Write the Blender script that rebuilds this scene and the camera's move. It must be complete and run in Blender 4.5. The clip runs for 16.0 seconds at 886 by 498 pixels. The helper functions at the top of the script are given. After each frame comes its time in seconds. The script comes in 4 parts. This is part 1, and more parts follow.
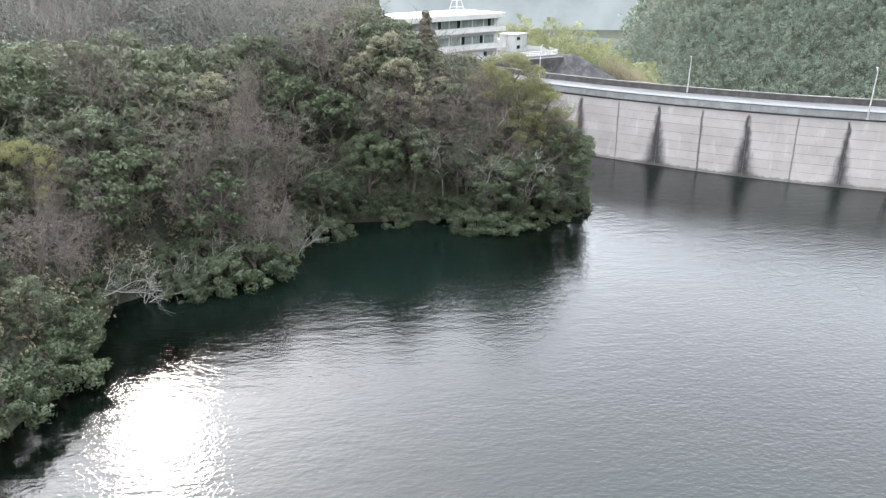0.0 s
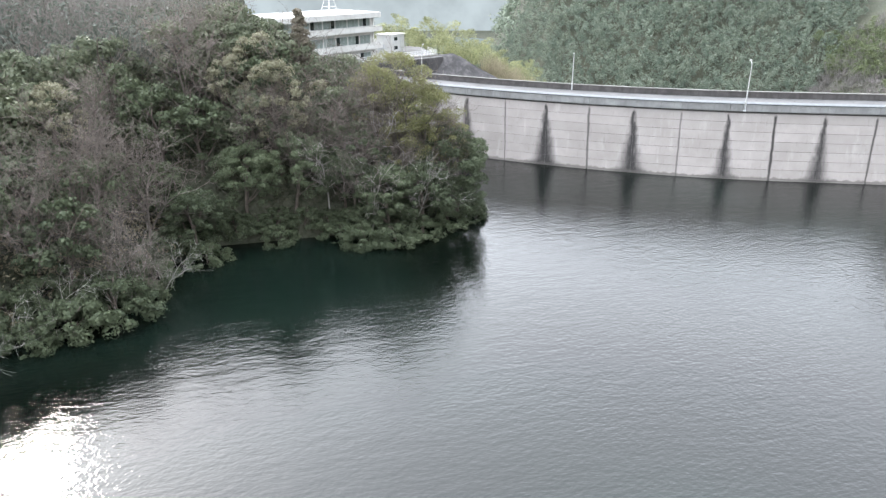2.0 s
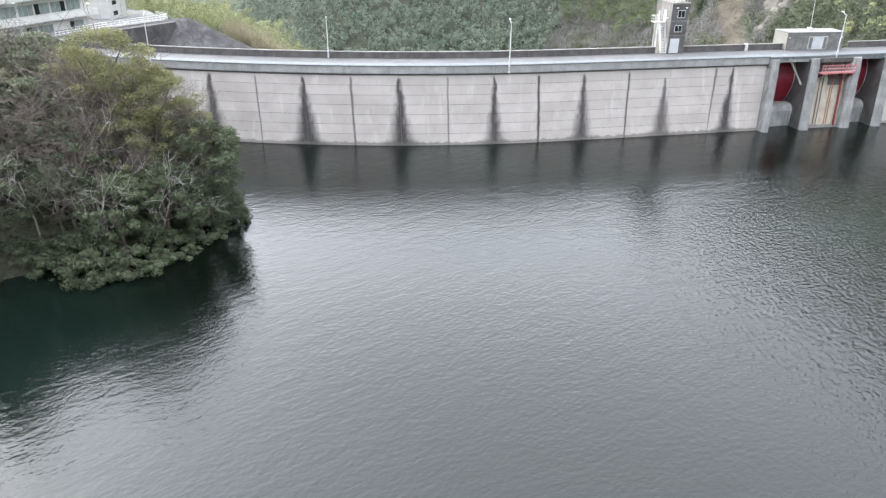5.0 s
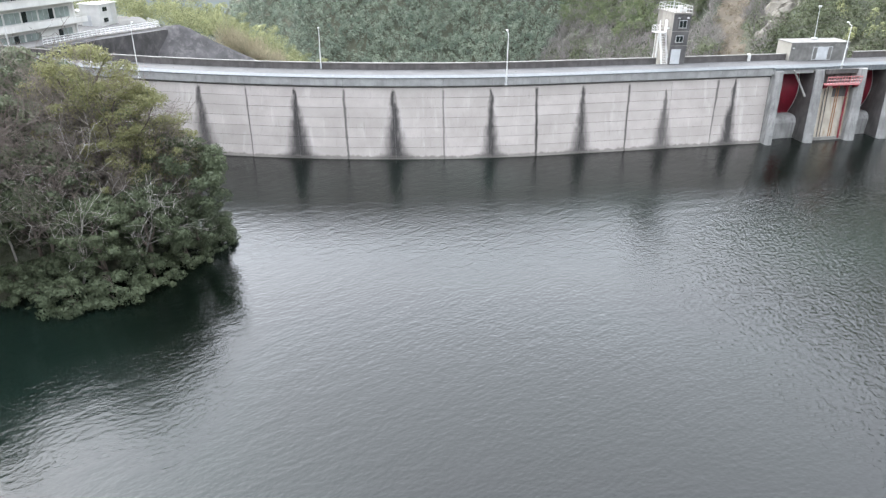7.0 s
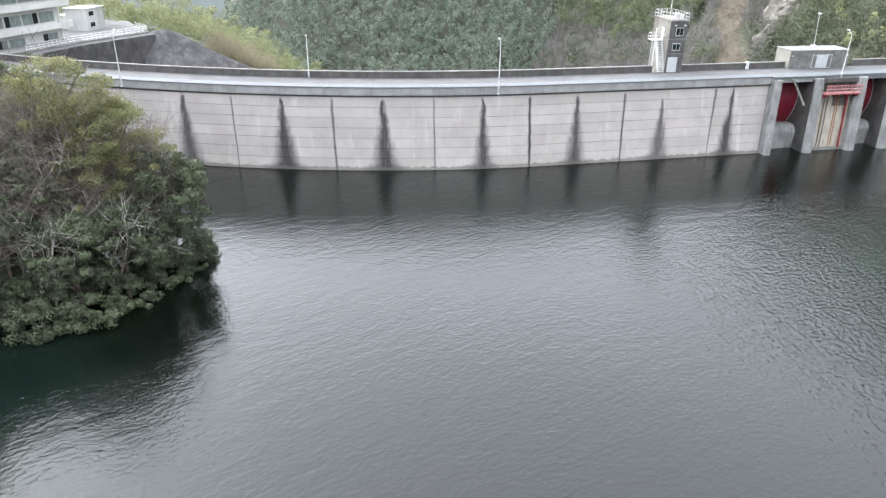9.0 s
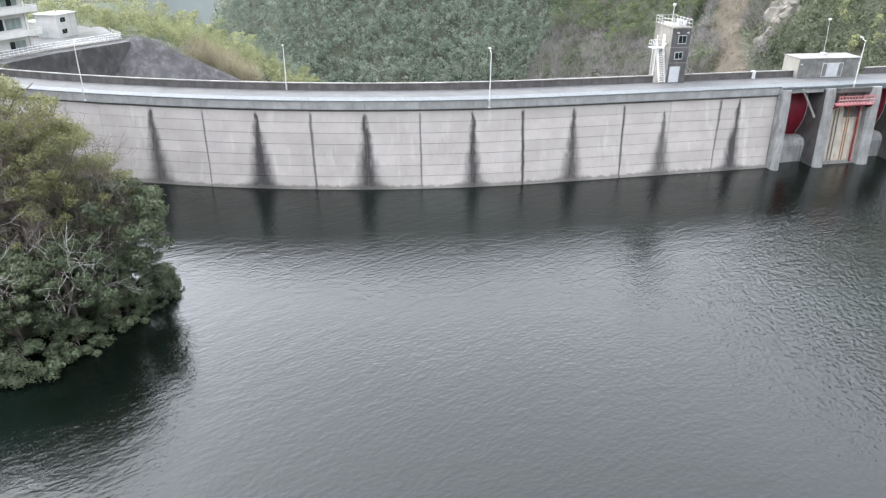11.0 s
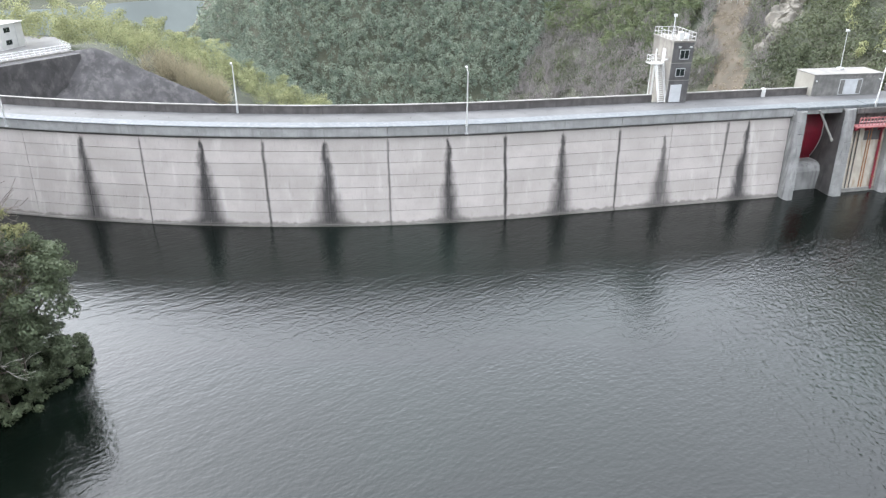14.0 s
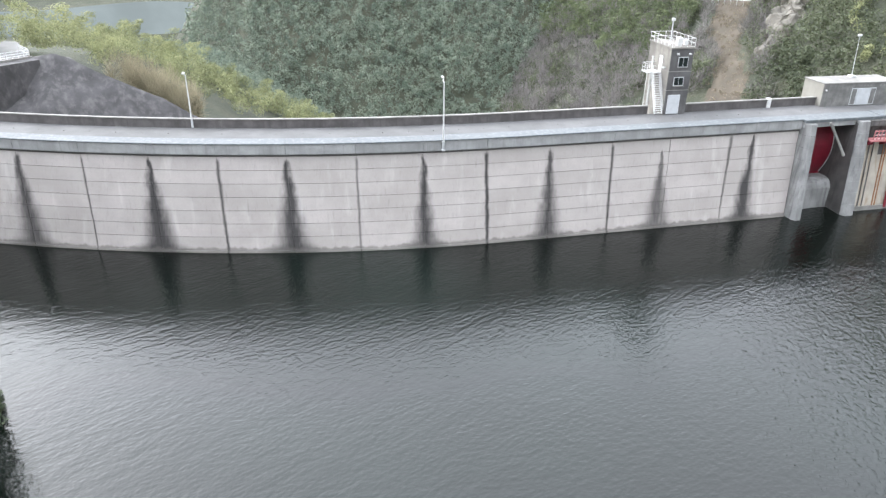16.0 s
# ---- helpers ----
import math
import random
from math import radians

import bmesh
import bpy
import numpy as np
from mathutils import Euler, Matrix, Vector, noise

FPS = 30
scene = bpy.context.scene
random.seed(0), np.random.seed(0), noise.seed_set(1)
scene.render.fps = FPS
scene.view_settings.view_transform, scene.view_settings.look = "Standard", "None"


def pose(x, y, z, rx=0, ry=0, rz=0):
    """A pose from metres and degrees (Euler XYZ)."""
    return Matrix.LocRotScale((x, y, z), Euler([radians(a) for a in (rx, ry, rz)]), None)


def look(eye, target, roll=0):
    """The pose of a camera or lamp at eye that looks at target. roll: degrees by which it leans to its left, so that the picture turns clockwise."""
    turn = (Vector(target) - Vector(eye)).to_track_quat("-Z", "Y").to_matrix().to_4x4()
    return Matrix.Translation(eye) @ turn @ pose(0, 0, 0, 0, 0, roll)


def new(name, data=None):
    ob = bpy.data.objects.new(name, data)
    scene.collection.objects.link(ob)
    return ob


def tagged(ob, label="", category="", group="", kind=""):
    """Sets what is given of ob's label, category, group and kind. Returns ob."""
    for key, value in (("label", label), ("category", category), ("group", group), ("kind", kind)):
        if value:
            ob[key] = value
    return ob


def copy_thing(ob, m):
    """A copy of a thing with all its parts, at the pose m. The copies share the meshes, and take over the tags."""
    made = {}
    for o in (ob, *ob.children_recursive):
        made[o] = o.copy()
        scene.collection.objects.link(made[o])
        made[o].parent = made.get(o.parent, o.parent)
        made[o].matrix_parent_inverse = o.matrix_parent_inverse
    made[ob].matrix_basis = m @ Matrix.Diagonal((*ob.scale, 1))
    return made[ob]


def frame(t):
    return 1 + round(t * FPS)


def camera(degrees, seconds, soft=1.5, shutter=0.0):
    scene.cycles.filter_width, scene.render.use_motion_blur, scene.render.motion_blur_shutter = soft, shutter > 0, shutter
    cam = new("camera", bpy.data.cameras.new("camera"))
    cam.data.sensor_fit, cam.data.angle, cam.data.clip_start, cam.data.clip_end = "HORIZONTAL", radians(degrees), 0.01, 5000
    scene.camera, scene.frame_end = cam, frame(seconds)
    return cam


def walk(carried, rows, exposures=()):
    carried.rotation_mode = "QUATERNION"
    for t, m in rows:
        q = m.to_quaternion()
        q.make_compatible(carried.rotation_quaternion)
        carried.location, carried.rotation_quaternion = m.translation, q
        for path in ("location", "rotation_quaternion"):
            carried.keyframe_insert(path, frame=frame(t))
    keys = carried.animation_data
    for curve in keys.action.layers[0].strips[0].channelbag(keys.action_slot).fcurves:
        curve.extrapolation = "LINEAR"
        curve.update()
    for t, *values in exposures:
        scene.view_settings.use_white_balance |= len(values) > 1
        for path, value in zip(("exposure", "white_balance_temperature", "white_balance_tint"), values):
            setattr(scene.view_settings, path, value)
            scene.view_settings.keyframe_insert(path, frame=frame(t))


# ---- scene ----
cam = camera(64.2, 16.0, soft=1.35)
PATH = [
    (0, (-6.994, -51.454, 35.101), (-13.737, -34.221, 27.515), -0.03),
    (0.5, (-7.624, -50.503, 35.041), (-13.961, -33.116, 27.455), -0.01),
    (1, (-8.481, -48.968, 34.688), (-14.072, -31.316, 27.128), -0.01),
    (1.5, (-9.414, -46.973, 34.357), (-14.077, -29.045, 26.815), -0.02),
    (2, (-10.243, -44.709, 33.879), (-13.905, -26.545, 26.353), 0.02),
    (2.5, (-10.761, -42.416, 33.672), (-12.679, -23.984, 26.150), 0.31),
    (3, (-11.035, -40.021, 33.372), (-11.174, -21.516, 25.786), 0.33),
    (3.5, (-11.345, -37.401, 33.398), (-9.704, -19.165, 25.350), 0.54),
    (4, (-11.173, -35.275, 33.669), (-8.695, -17.378, 25.092), 0.54),
    (6.5, (-9.807, -28.782, 35.065), (-7.252, -10.930, 26.418), 0.65),
    (7, (-9.521, -28.271, 35.427), (-6.965, -10.417, 26.786), 0.68),
    (7.5, (-9.186, -27.724, 35.727), (-6.627, -9.872, 27.079), 0.71),
    (8, (-8.927, -27.001, 35.962), (-6.339, -9.153, 27.316), 0.77),
    (8.5, (-8.414, -26.183, 36.140), (-5.826, -8.340, 27.483), 0.77),
    (9, (-7.973, -25.100, 36.175), (-5.360, -7.258, 27.523), 0.80),
    (11.5, (-4.696, -14.947, 36.291), (-1.979, 2.877, 27.634), 0.65),
    (12, (-3.836, -12.502, 36.243), (-1.096, 5.319, 27.590), 0.64),
    (12.5, (-3.098, -10.396, 36.262), (-0.330, 7.422, 27.610), 0.63),
    (13, (-2.374, -8.462, 36.207), (0.420, 9.357, 27.567), 0.63),
    (13.5, (-1.534, -6.590, 36.246), (1.276, 11.224, 27.598), 0.63),
    (14, (-0.649, -4.747, 36.136), (2.173, 13.070, 27.498), 0.62),
    (14.5, (0.248, -2.937, 35.987), (3.070, 14.885, 27.361), 0.57),
    (15, (1.283, -0.833, 35.800), (4.117, 16.987, 27.172), 0.58),
    (15.5, (2.307, 1.352, 35.625), (5.164, 19.169, 27.000), 0.60),
    (16, (3.300, 3.484, 35.459), (6.176, 21.301, 26.840), 0.59),
]
walk(cam, [(t, look(e, g, r)) for t, e, g, r in PATH], exposures=[(0, 0.92), (9, 0.9), (16, 0.85)])

# ---- light ----
SUN_WAY = Vector((-0.613, 0.563, 0.553)).normalized()
SUN_EL = math.asin(SUN_WAY.z)
world = bpy.data.worlds.new("world")
scene.world = world
world.use_nodes = True
wn, wl = world.node_tree.nodes, world.node_tree.links
wn.clear()
sky = wn.new("ShaderNodeTexSky")
sky.sky_type = "NISHITA"
sky.sun_disc = False
sky.sun_elevation = SUN_EL
sky.sun_rotation = math.atan2(SUN_WAY.x, SUN_WAY.y)
sky.air_density, sky.dust_density, sky.ozone_density = 1.0, 4.0, 1.0
hsv = wn.new("ShaderNodeHueSaturation")
hsv.inputs["Saturation"].default_value = 0.45
bg = wn.new("ShaderNodeBackground")
bg.inputs["Strength"].default_value = 0.05
haze = wn.new("ShaderNodeBackground")
haze.inputs["Color"].default_value = (0.905, 0.96, 1.055, 1)
HAZE_BASE, HAZE_BROAD, HAZE_NEAR = 1.36, 1.2, 1.3
way = wn.new("ShaderNodeTexCoord")
toward = wn.new("ShaderNodeVectorMath")
toward.operation = "DOT_PRODUCT"
toward.inputs[1].default_value = SUN_WAY
wl.new(way.outputs["Generated"], toward.inputs[0])


def sky_lobe(power, amount):
    """The brightening of hazy air round the sun."""
    lift = wn.new("ShaderNodeMath")
    lift.operation = "MAXIMUM"
    lift.inputs[1].default_value = 0.0
    wl.new(toward.outputs["Value"], lift.inputs[0])
    p = wn.new("ShaderNodeMath")
    p.operation = "POWER"
    p.inputs[1].default_value = power
    wl.new(lift.outputs[0], p.inputs[0])
    q = wn.new("ShaderNodeMath")
    q.operation = "MULTIPLY"
    q.inputs[1].default_value = amount
    wl.new(p.outputs[0], q.inputs[0])
    return q


lobes = wn.new("ShaderNodeMath")
lobes.operation = "ADD"
wl.new(sky_lobe(0.3, HAZE_BROAD).outputs[0], lobes.inputs[0])
wl.new(sky_lobe(7.0, HAZE_NEAR).outputs[0], lobes.inputs[1])
level = wn.new("ShaderNodeMath")
level.operation = "ADD"
level.inputs[1].default_value = HAZE_BASE
wl.new(lobes.outputs[0], level.inputs[0])
wl.new(level.outputs[0], haze.inputs["Strength"])
both = wn.new("ShaderNodeAddShader")
wout = wn.new("ShaderNodeOutputWorld")
wl.new(sky.outputs[0], hsv.inputs["Color"])
wl.new(hsv.outputs[0], bg.inputs["Color"])
wl.new(bg.outputs[0], both.inputs[0])
wl.new(haze.outputs[0], both.inputs[1])
wl.new(both.outputs[0], wout.inputs["Surface"])

sun_data = bpy.data.lights.new("sun", "SUN")
sun_data.energy, sun_data.angle, sun_data.color = 0.7, radians(5.0), (1.0, 0.93, 0.82)
sun = new("sun", sun_data)
sun.matrix_world = look((0, 0, 0), -SUN_WAY)


# ---- materials ----
def material(name):
    m = bpy.data.materials.new(name)
    m.use_nodes = True
    m.node_tree.nodes.clear()
    out = m.node_tree.nodes.new("ShaderNodeOutputMaterial")
    return m, m.node_tree.nodes, m.node_tree.links, out


def math_node(N, L, op, a, b=None, clamp=False):
    n = N.new("ShaderNodeMath")
    n.operation, n.use_clamp = op, clamp
    for i, v in enumerate((a, b)):
        if v is None:
            continue
        if isinstance(v, (int, float)):
            n.inputs[i].default_value = v
        else:
            L.new(v, n.inputs[i])
    return n.outputs[0]


def mix(N, L, fac, a, b, mode="MIX"):
    n = N.new("ShaderNodeMix")
    n.data_type, n.blend_type = "RGBA", mode
    for sock, v in ((n.inputs[0], fac), (n.inputs[6], a), (n.inputs[7], b)):
        if isinstance(v, (int, float)):
            sock.default_value = v
        elif isinstance(v, tuple):
            sock.default_value = (*v, 1)
        else:
            L.new(v, sock)
    return n.outputs[2]


def noise_tex(N, L, coords, scale, detail=4.0, stretch=(1, 1, 1), rough=0.55):
    mp = N.new("ShaderNodeMapping")
    mp.inputs["Scale"].default_value = stretch
    L.new(coords, mp.inputs["Vector"])
    n = N.new("ShaderNodeTexNoise")
    n.inputs["Scale"].default_value, n.inputs["Detail"].default_value = scale, detail
    n.inputs["Roughness"].default_value = rough
    L.new(mp.outputs[0], n.inputs["Vector"])
    return n.outputs[0]


def ramp(N, L, fac, lo, hi):
    n = N.new("ShaderNodeMapRange")
    n.interpolation_type = "SMOOTHSTEP"
    n.inputs[1].default_value, n.inputs[2].default_value = lo, hi
    L.new(fac, n.inputs[0])
    return n.outputs[0]


def surface(name, colour, rough=0.8, metal=0.0, vary=0.25, scale=0.6, streak=0.0, dirt=(0.12, 0.115, 0.105), dirt_amount=0.0, bump=0.3, fine=9.0):
    """A weathered surface: two scales of mottling, vertical streaks, patches of dirt and a fine relief."""
    m, N, L, out = material(name)
    p = N.new("ShaderNodeBsdfPrincipled")
    tc = N.new("ShaderNodeTexCoord").outputs["Object"]
    big = noise_tex(N, L, tc, scale, 5)
    small = noise_tex(N, L, tc, fine, 3)
    info = N.new("ShaderNodeObjectInfo").outputs["Random"]
    c = mix(N, L, ramp(N, L, big, 0.3, 0.72), tuple(v * (1 - vary) for v in colour), tuple(min(1, v * (1 + vary * 0.5)) for v in colour))
    c = mix(N, L, math_node(N, L, "MULTIPLY", ramp(N, L, small, 0.35, 0.7), 0.18), c, tuple(v * 0.6 for v in colour))
    c = mix(N, L, math_node(N, L, "MULTIPLY", info, 0.12), c, tuple(v * 0.7 for v in colour))
    if streak:
        st = noise_tex(N, L, tc, 1.0, 4, (2.2, 2.2, 0.09))
        c = mix(N, L, math_node(N, L, "MULTIPLY", ramp(N, L, st, 0.48, 0.75), streak), c, dirt)
    if dirt_amount:
        d = noise_tex(N, L, tc, scale * 2.3, 6, (1, 1, 0.6), 0.65)
        c = mix(N, L, math_node(N, L, "MULTIPLY", ramp(N, L, d, 0.45, 0.68), dirt_amount), c, dirt)
    L.new(c, p.inputs["Base Color"])
    p.inputs["Roughness"].default_value, p.inputs["Metallic"].default_value = rough, metal
    b = N.new("ShaderNodeBump")
    b.inputs["Strength"].default_value, b.inputs["Distance"].default_value = bump, 0.03
    L.new(small, b.inputs["Height"])
    L.new(b.outputs[0], p.inputs["Normal"])
    L.new(p.outputs[0], out.inputs["Surface"])
    return m


def leaf_material(name, dark, light, glow=0.35, patch=0.08, rough=0.55, single=0.45, tuft=0.4):
    """Leaves: colour by leaf and by patch, with light coming through the blade."""
    m, N, L, out = material(name)
    tc = N.new("ShaderNodeTexCoord").outputs["Object"]
    isl = N.new("ShaderNodeNewGeometry").outputs["Random Per Island"]
    info = N.new("ShaderNodeObjectInfo").outputs["Random"]
    pn = noise_tex(N, L, tc, patch, 3)
    f = math_node(N, L, "ADD", math_node(N, L, "MULTIPLY", isl, single), math_node(N, L, "MULTIPLY", ramp(N, L, pn, 0.3, 0.7), tuft))
    f = math_node(N, L, "ADD", f, math_node(N, L, "MULTIPLY", info, 0.25), True)
    c = mix(N, L, f, dark, light)
    p = N.new("ShaderNodeBsdfPrincipled")
    p.inputs["Roughness"].default_value = rough
    p.inputs["Specular IOR Level"].default_value = 0.22
    L.new(c, p.inputs["Base Color"])
    t = N.new("ShaderNodeBsdfTranslucent")
    L.new(c, t.inputs["Color"])
    mx = N.new("ShaderNodeMixShader")
    mx.inputs[0].default_value = glow
    L.new(p.outputs[0], mx.inputs[1])
    L.new(t.outputs[0], mx.inputs[2])
    L.new(mx.outputs[0], out.inputs["Surface"])
    return m


# stains under the joints of the dam: place along the dam, top height, half widths above and below, strength
STAINS = [(-46.6, 9.8, 0.17, 1.69, 0.75), (-31.6, 10.6, 0.29, 2.11, 0.85), (-24.2, 10.6, 0.18, 0.09, 0.6), (-16.8, 10.6, 0.23, 2.29, 1.0),
          (-9.3, 10.6, 0.23, 0.20, 0.75), (-1.9, 10.5, 0.29, 2.11, 0.95), (5.7, 10.6, 0.18, 0.17, 0.55), (13.2, 10.6, 0.23, 1.60, 0.9),
          (20.6, 10.6, 0.25, 0.26, 0.95), (28.1, 10.5, 0.23, 1.78, 0.85), (35.8, 10.6, 0.21, 0.19, 0.8), (42.3, 9.6, 0.11, 1.86, 0.75),
          (51.2, 10.8, 0.26, 0.05, 0.7), (54.3, 10.9, 0.17, 1.60, 0.95)]


# lean of the stains along the dam, metres sideways for each metre of height
STAIN_U = [-40.0, -24.0, -9.0, 6.0, 20.0, 36.0, 54.0]
STAIN_LEAN = [-0.05, -0.044, -0.033, -0.003, 0.0, 0.05, 0.1]


def dam_face_material():
    m, N, L, out = material("pale_dam_concrete")
    p = N.new("ShaderNodeBsdfPrincipled")
    tc = N.new("ShaderNodeTexCoord").outputs["Object"]
    sep = N.new("ShaderNodeSeparateXYZ")
    L.new(tc, sep.inputs[0])
    x, z = sep.outputs[0], sep.outputs[2]
    info = N.new("ShaderNodeObjectInfo").outputs["Random"]
    big = noise_tex(N, L, tc, 0.25, 5)
    fine = noise_tex(N, L, tc, 7.0, 4)
    c = mix(N, L, ramp(N, L, big, 0.3, 0.7), (0.386, 0.351, 0.330), (0.475, 0.436, 0.414))
    c = mix(N, L, math_node(N, L, "MULTIPLY", info, 0.5), c, (0.335, 0.311, 0.289))
    c = mix(N, L, math_node(N, L, "MULTIPLY", ramp(N, L, fine, 0.4, 0.75), 0.25), c, (0.270, 0.255, 0.235))
    pale = noise_tex(N, L, tc, 1.0, 4, (0.710, 0.696, 0.059))
    c = mix(N, L, math_node(N, L, "MULTIPLY", ramp(N, L, pale, 0.55, 0.75), 0.45), c, (0.577, 0.554, 0.524))
    drip = noise_tex(N, L, tc, 1.0, 5, (3.5, 3.5, 0.12))
    c = mix(N, L, math_node(N, L, "MULTIPLY", ramp(N, L, drip, 0.56, 0.8), 0.3), c, (0.131, 0.124, 0.120))
    wob = math_node(N, L, "MULTIPLY", math_node(N, L, "SUBTRACT", noise_tex(N, L, tc, 1.1, 5, (1, 1, 0.45)), 0.5), 1.3)
    streaks = noise_tex(N, L, tc, 1.0, 4, (4.0, 4.0, 0.12))
    total = None
    for u, top, w0, w1, power in STAINS:
        q = float(np.interp(u, STAIN_U, STAIN_LEAN))
        uu = math_node(N, L, "SUBTRACT", math_node(N, L, "SUBTRACT", x, u), math_node(N, L, "MULTIPLY", z, q))
        du = math_node(N, L, "ABSOLUTE", math_node(N, L, "ADD", uu, math_node(N, L, "MULTIPLY", wob, min(1.0, w1 + 0.15))))
        down = math_node(N, L, "DIVIDE", math_node(N, L, "SUBTRACT", top, z), top, True)
        hw = math_node(N, L, "ADD", math_node(N, L, "MULTIPLY", math_node(N, L, "POWER", down, 1.15), w1 - w0), w0)
        if w1 > 0.5:
            hw = math_node(N, L, "ADD", hw, math_node(N, L, "MULTIPLY", math_node(N, L, "SUBTRACT", 1.0, ramp(N, L, z, 0.25, 1.1)), 0.9))
        edge = math_node(N, L, "DIVIDE", du, hw)
        k = math_node(N, L, "SUBTRACT", 1.0, ramp(N, L, edge, 0.05, 1.42))
        k = math_node(N, L, "MULTIPLY", k, ramp(N, L, math_node(N, L, "SUBTRACT", top, z), -0.1, 0.5))
        k = math_node(N, L, "MULTIPLY", k, power)
        total = k if total is None else math_node(N, L, "MAXIMUM", total, k)
    total = math_node(N, L, "MULTIPLY", total, math_node(N, L, "ADD", math_node(N, L, "MULTIPLY", streaks, 0.5), 0.85), True)
    c = mix(N, L, math_node(N, L, "MULTIPLY", total, 0.92, True), c, (0.021, 0.020, 0.021))
    foot = math_node(N, L, "SUBTRACT", 1.0, ramp(N, L, math_node(N, L, "ADD", z, math_node(N, L, "MULTIPLY", wob, 0.8)), 0.25, 0.6))
    c = mix(N, L, math_node(N, L, "MULTIPLY", foot, 0.65), c, (0.104, 0.096, 0.087))
    L.new(c, p.inputs["Base Color"])
    p.inputs["Roughness"].default_value = 0.85
    b = N.new("ShaderNodeBump")
    b.inputs["Strength"].default_value, b.inputs["Distance"].default_value = 0.3, 0.02
    L.new(fine, b.inputs["Height"])
    L.new(b.outputs[0], p.inputs["Normal"])
    L.new(p.outputs[0], out.inputs["Surface"])
    return m


def water_material():
    m, N, L, out = material("reservoir_water")
    p = N.new("ShaderNodeBsdfPrincipled")
    tc = N.new("ShaderNodeTexCoord").outputs["Object"]
    body = noise_tex(N, L, tc, 0.02, 2)
    L.new(mix(N, L, ramp(N, L, body, 0.42, 0.68), (0.0016, 0.0030, 0.0021), (0.0046, 0.0094, 0.0074)), p.inputs["Base Color"])
    p.inputs["Roughness"].default_value, p.inputs["IOR"].default_value = 0.04, 1.44
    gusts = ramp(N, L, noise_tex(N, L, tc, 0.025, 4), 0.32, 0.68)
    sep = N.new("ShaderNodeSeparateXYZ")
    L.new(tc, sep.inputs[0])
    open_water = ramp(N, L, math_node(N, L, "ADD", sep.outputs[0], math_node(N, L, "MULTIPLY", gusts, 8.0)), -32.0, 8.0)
    turned = N.new("ShaderNodeMapping")
    turned.inputs["Rotation"].default_value = (0, 0, radians(-28))
    L.new(tc, turned.inputs["Vector"])
    ripple = noise_tex(N, L, turned.outputs[0], 2.1, 3, (0.75, 1.25, 1), 0.55)
    cross = noise_tex(N, L, tc, 3.3, 2, (1.2, 0.8, 1), 0.5)
    swell = noise_tex(N, L, turned.outputs[0], 0.5, 2, (0.6, 1.4, 1))
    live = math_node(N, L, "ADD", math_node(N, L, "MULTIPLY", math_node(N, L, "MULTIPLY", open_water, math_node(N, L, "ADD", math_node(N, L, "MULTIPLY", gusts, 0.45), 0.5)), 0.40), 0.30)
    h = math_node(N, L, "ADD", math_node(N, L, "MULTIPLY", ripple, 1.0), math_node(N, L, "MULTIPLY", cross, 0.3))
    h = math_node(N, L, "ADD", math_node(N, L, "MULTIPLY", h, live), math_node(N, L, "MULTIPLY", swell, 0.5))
    b = N.new("ShaderNodeBump")
    b.inputs["Strength"].default_value, b.inputs["Distance"].default_value = 0.8, 0.115
    L.new(h, b.inputs["Height"])
    L.new(b.outputs[0], p.inputs["Normal"])
    L.new(p.outputs[0], out.inputs["Surface"])
    return m


def ground_material():
    m, N, L, out = material("forest_floor")
    p = N.new("ShaderNodeBsdfPrincipled")
    tc = N.new("ShaderNodeTexCoord").outputs["Object"]
    a = noise_tex(N, L, tc, 0.09, 6, rough=0.65)
    f = noise_tex(N, L, tc, 1.4, 5)
    c = mix(N, L, ramp(N, L, a, 0.35, 0.65), (0.04, 0.048, 0.033), (0.085, 0.085, 0.06))
    c = mix(N, L, ramp(N, L, f, 0.35, 0.7), c, (0.04, 0.045, 0.025))
    L.new(c, p.inputs["Base Color"])
    p.inputs["Roughness"].default_value = 0.95
    b = N.new("ShaderNodeBump")
    b.inputs["Strength"].default_value, b.inputs["Distance"].default_value = 0.8, 0.5
    L.new(f, b.inputs["Height"])
    L.new(b.outputs[0], p.inputs["Normal"])
    L.new(p.outputs[0], out.inputs["Surface"])
    return m


def glass_material():
    m, N, L, out = material("window_glass")
    p = N.new("ShaderNodeBsdfPrincipled")
    p.inputs["Base Color"].default_value = (0.02, 0.026, 0.026, 1)
    p.inputs["Roughness"].default_value, p.inputs["IOR"].default_value = 0.08, 1.4
    L.new(p.outputs[0], out.inputs["Surface"])
    return m


M_FACE = dam_face_material()
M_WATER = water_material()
M_GROUND = ground_material()
M_GLASS = glass_material()
M_JOINT = surface("joint_shadow_concrete", (0.17, 0.16, 0.155), 0.95)
M_CORBEL = surface("weathered_crest_concrete", (0.339, 0.339, 0.334), 0.9, vary=0.25, scale=0.5, streak=0.25, dirt=(0.11, 0.105, 0.10))
M_KERB = surface("pale_bluish_walkway_concrete", (0.118, 0.13, 0.137), 0.7, vary=0.12, scale=0.4, streak=0.25, dirt=(0.4, 0.4, 0.39))
M_ROAD = surface("pale_worn_road", (0.125, 0.123, 0.123), 0.9, vary=0.2, scale=0.3, dirt_amount=0.25, dirt=(0.13, 0.13, 0.125))
M_PARAPET = surface("dark_stained_parapet", (0.113, 0.104, 0.102), 0.9, vary=0.35, scale=0.7, streak=0.7, dirt=(0.06, 0.055, 0.053))
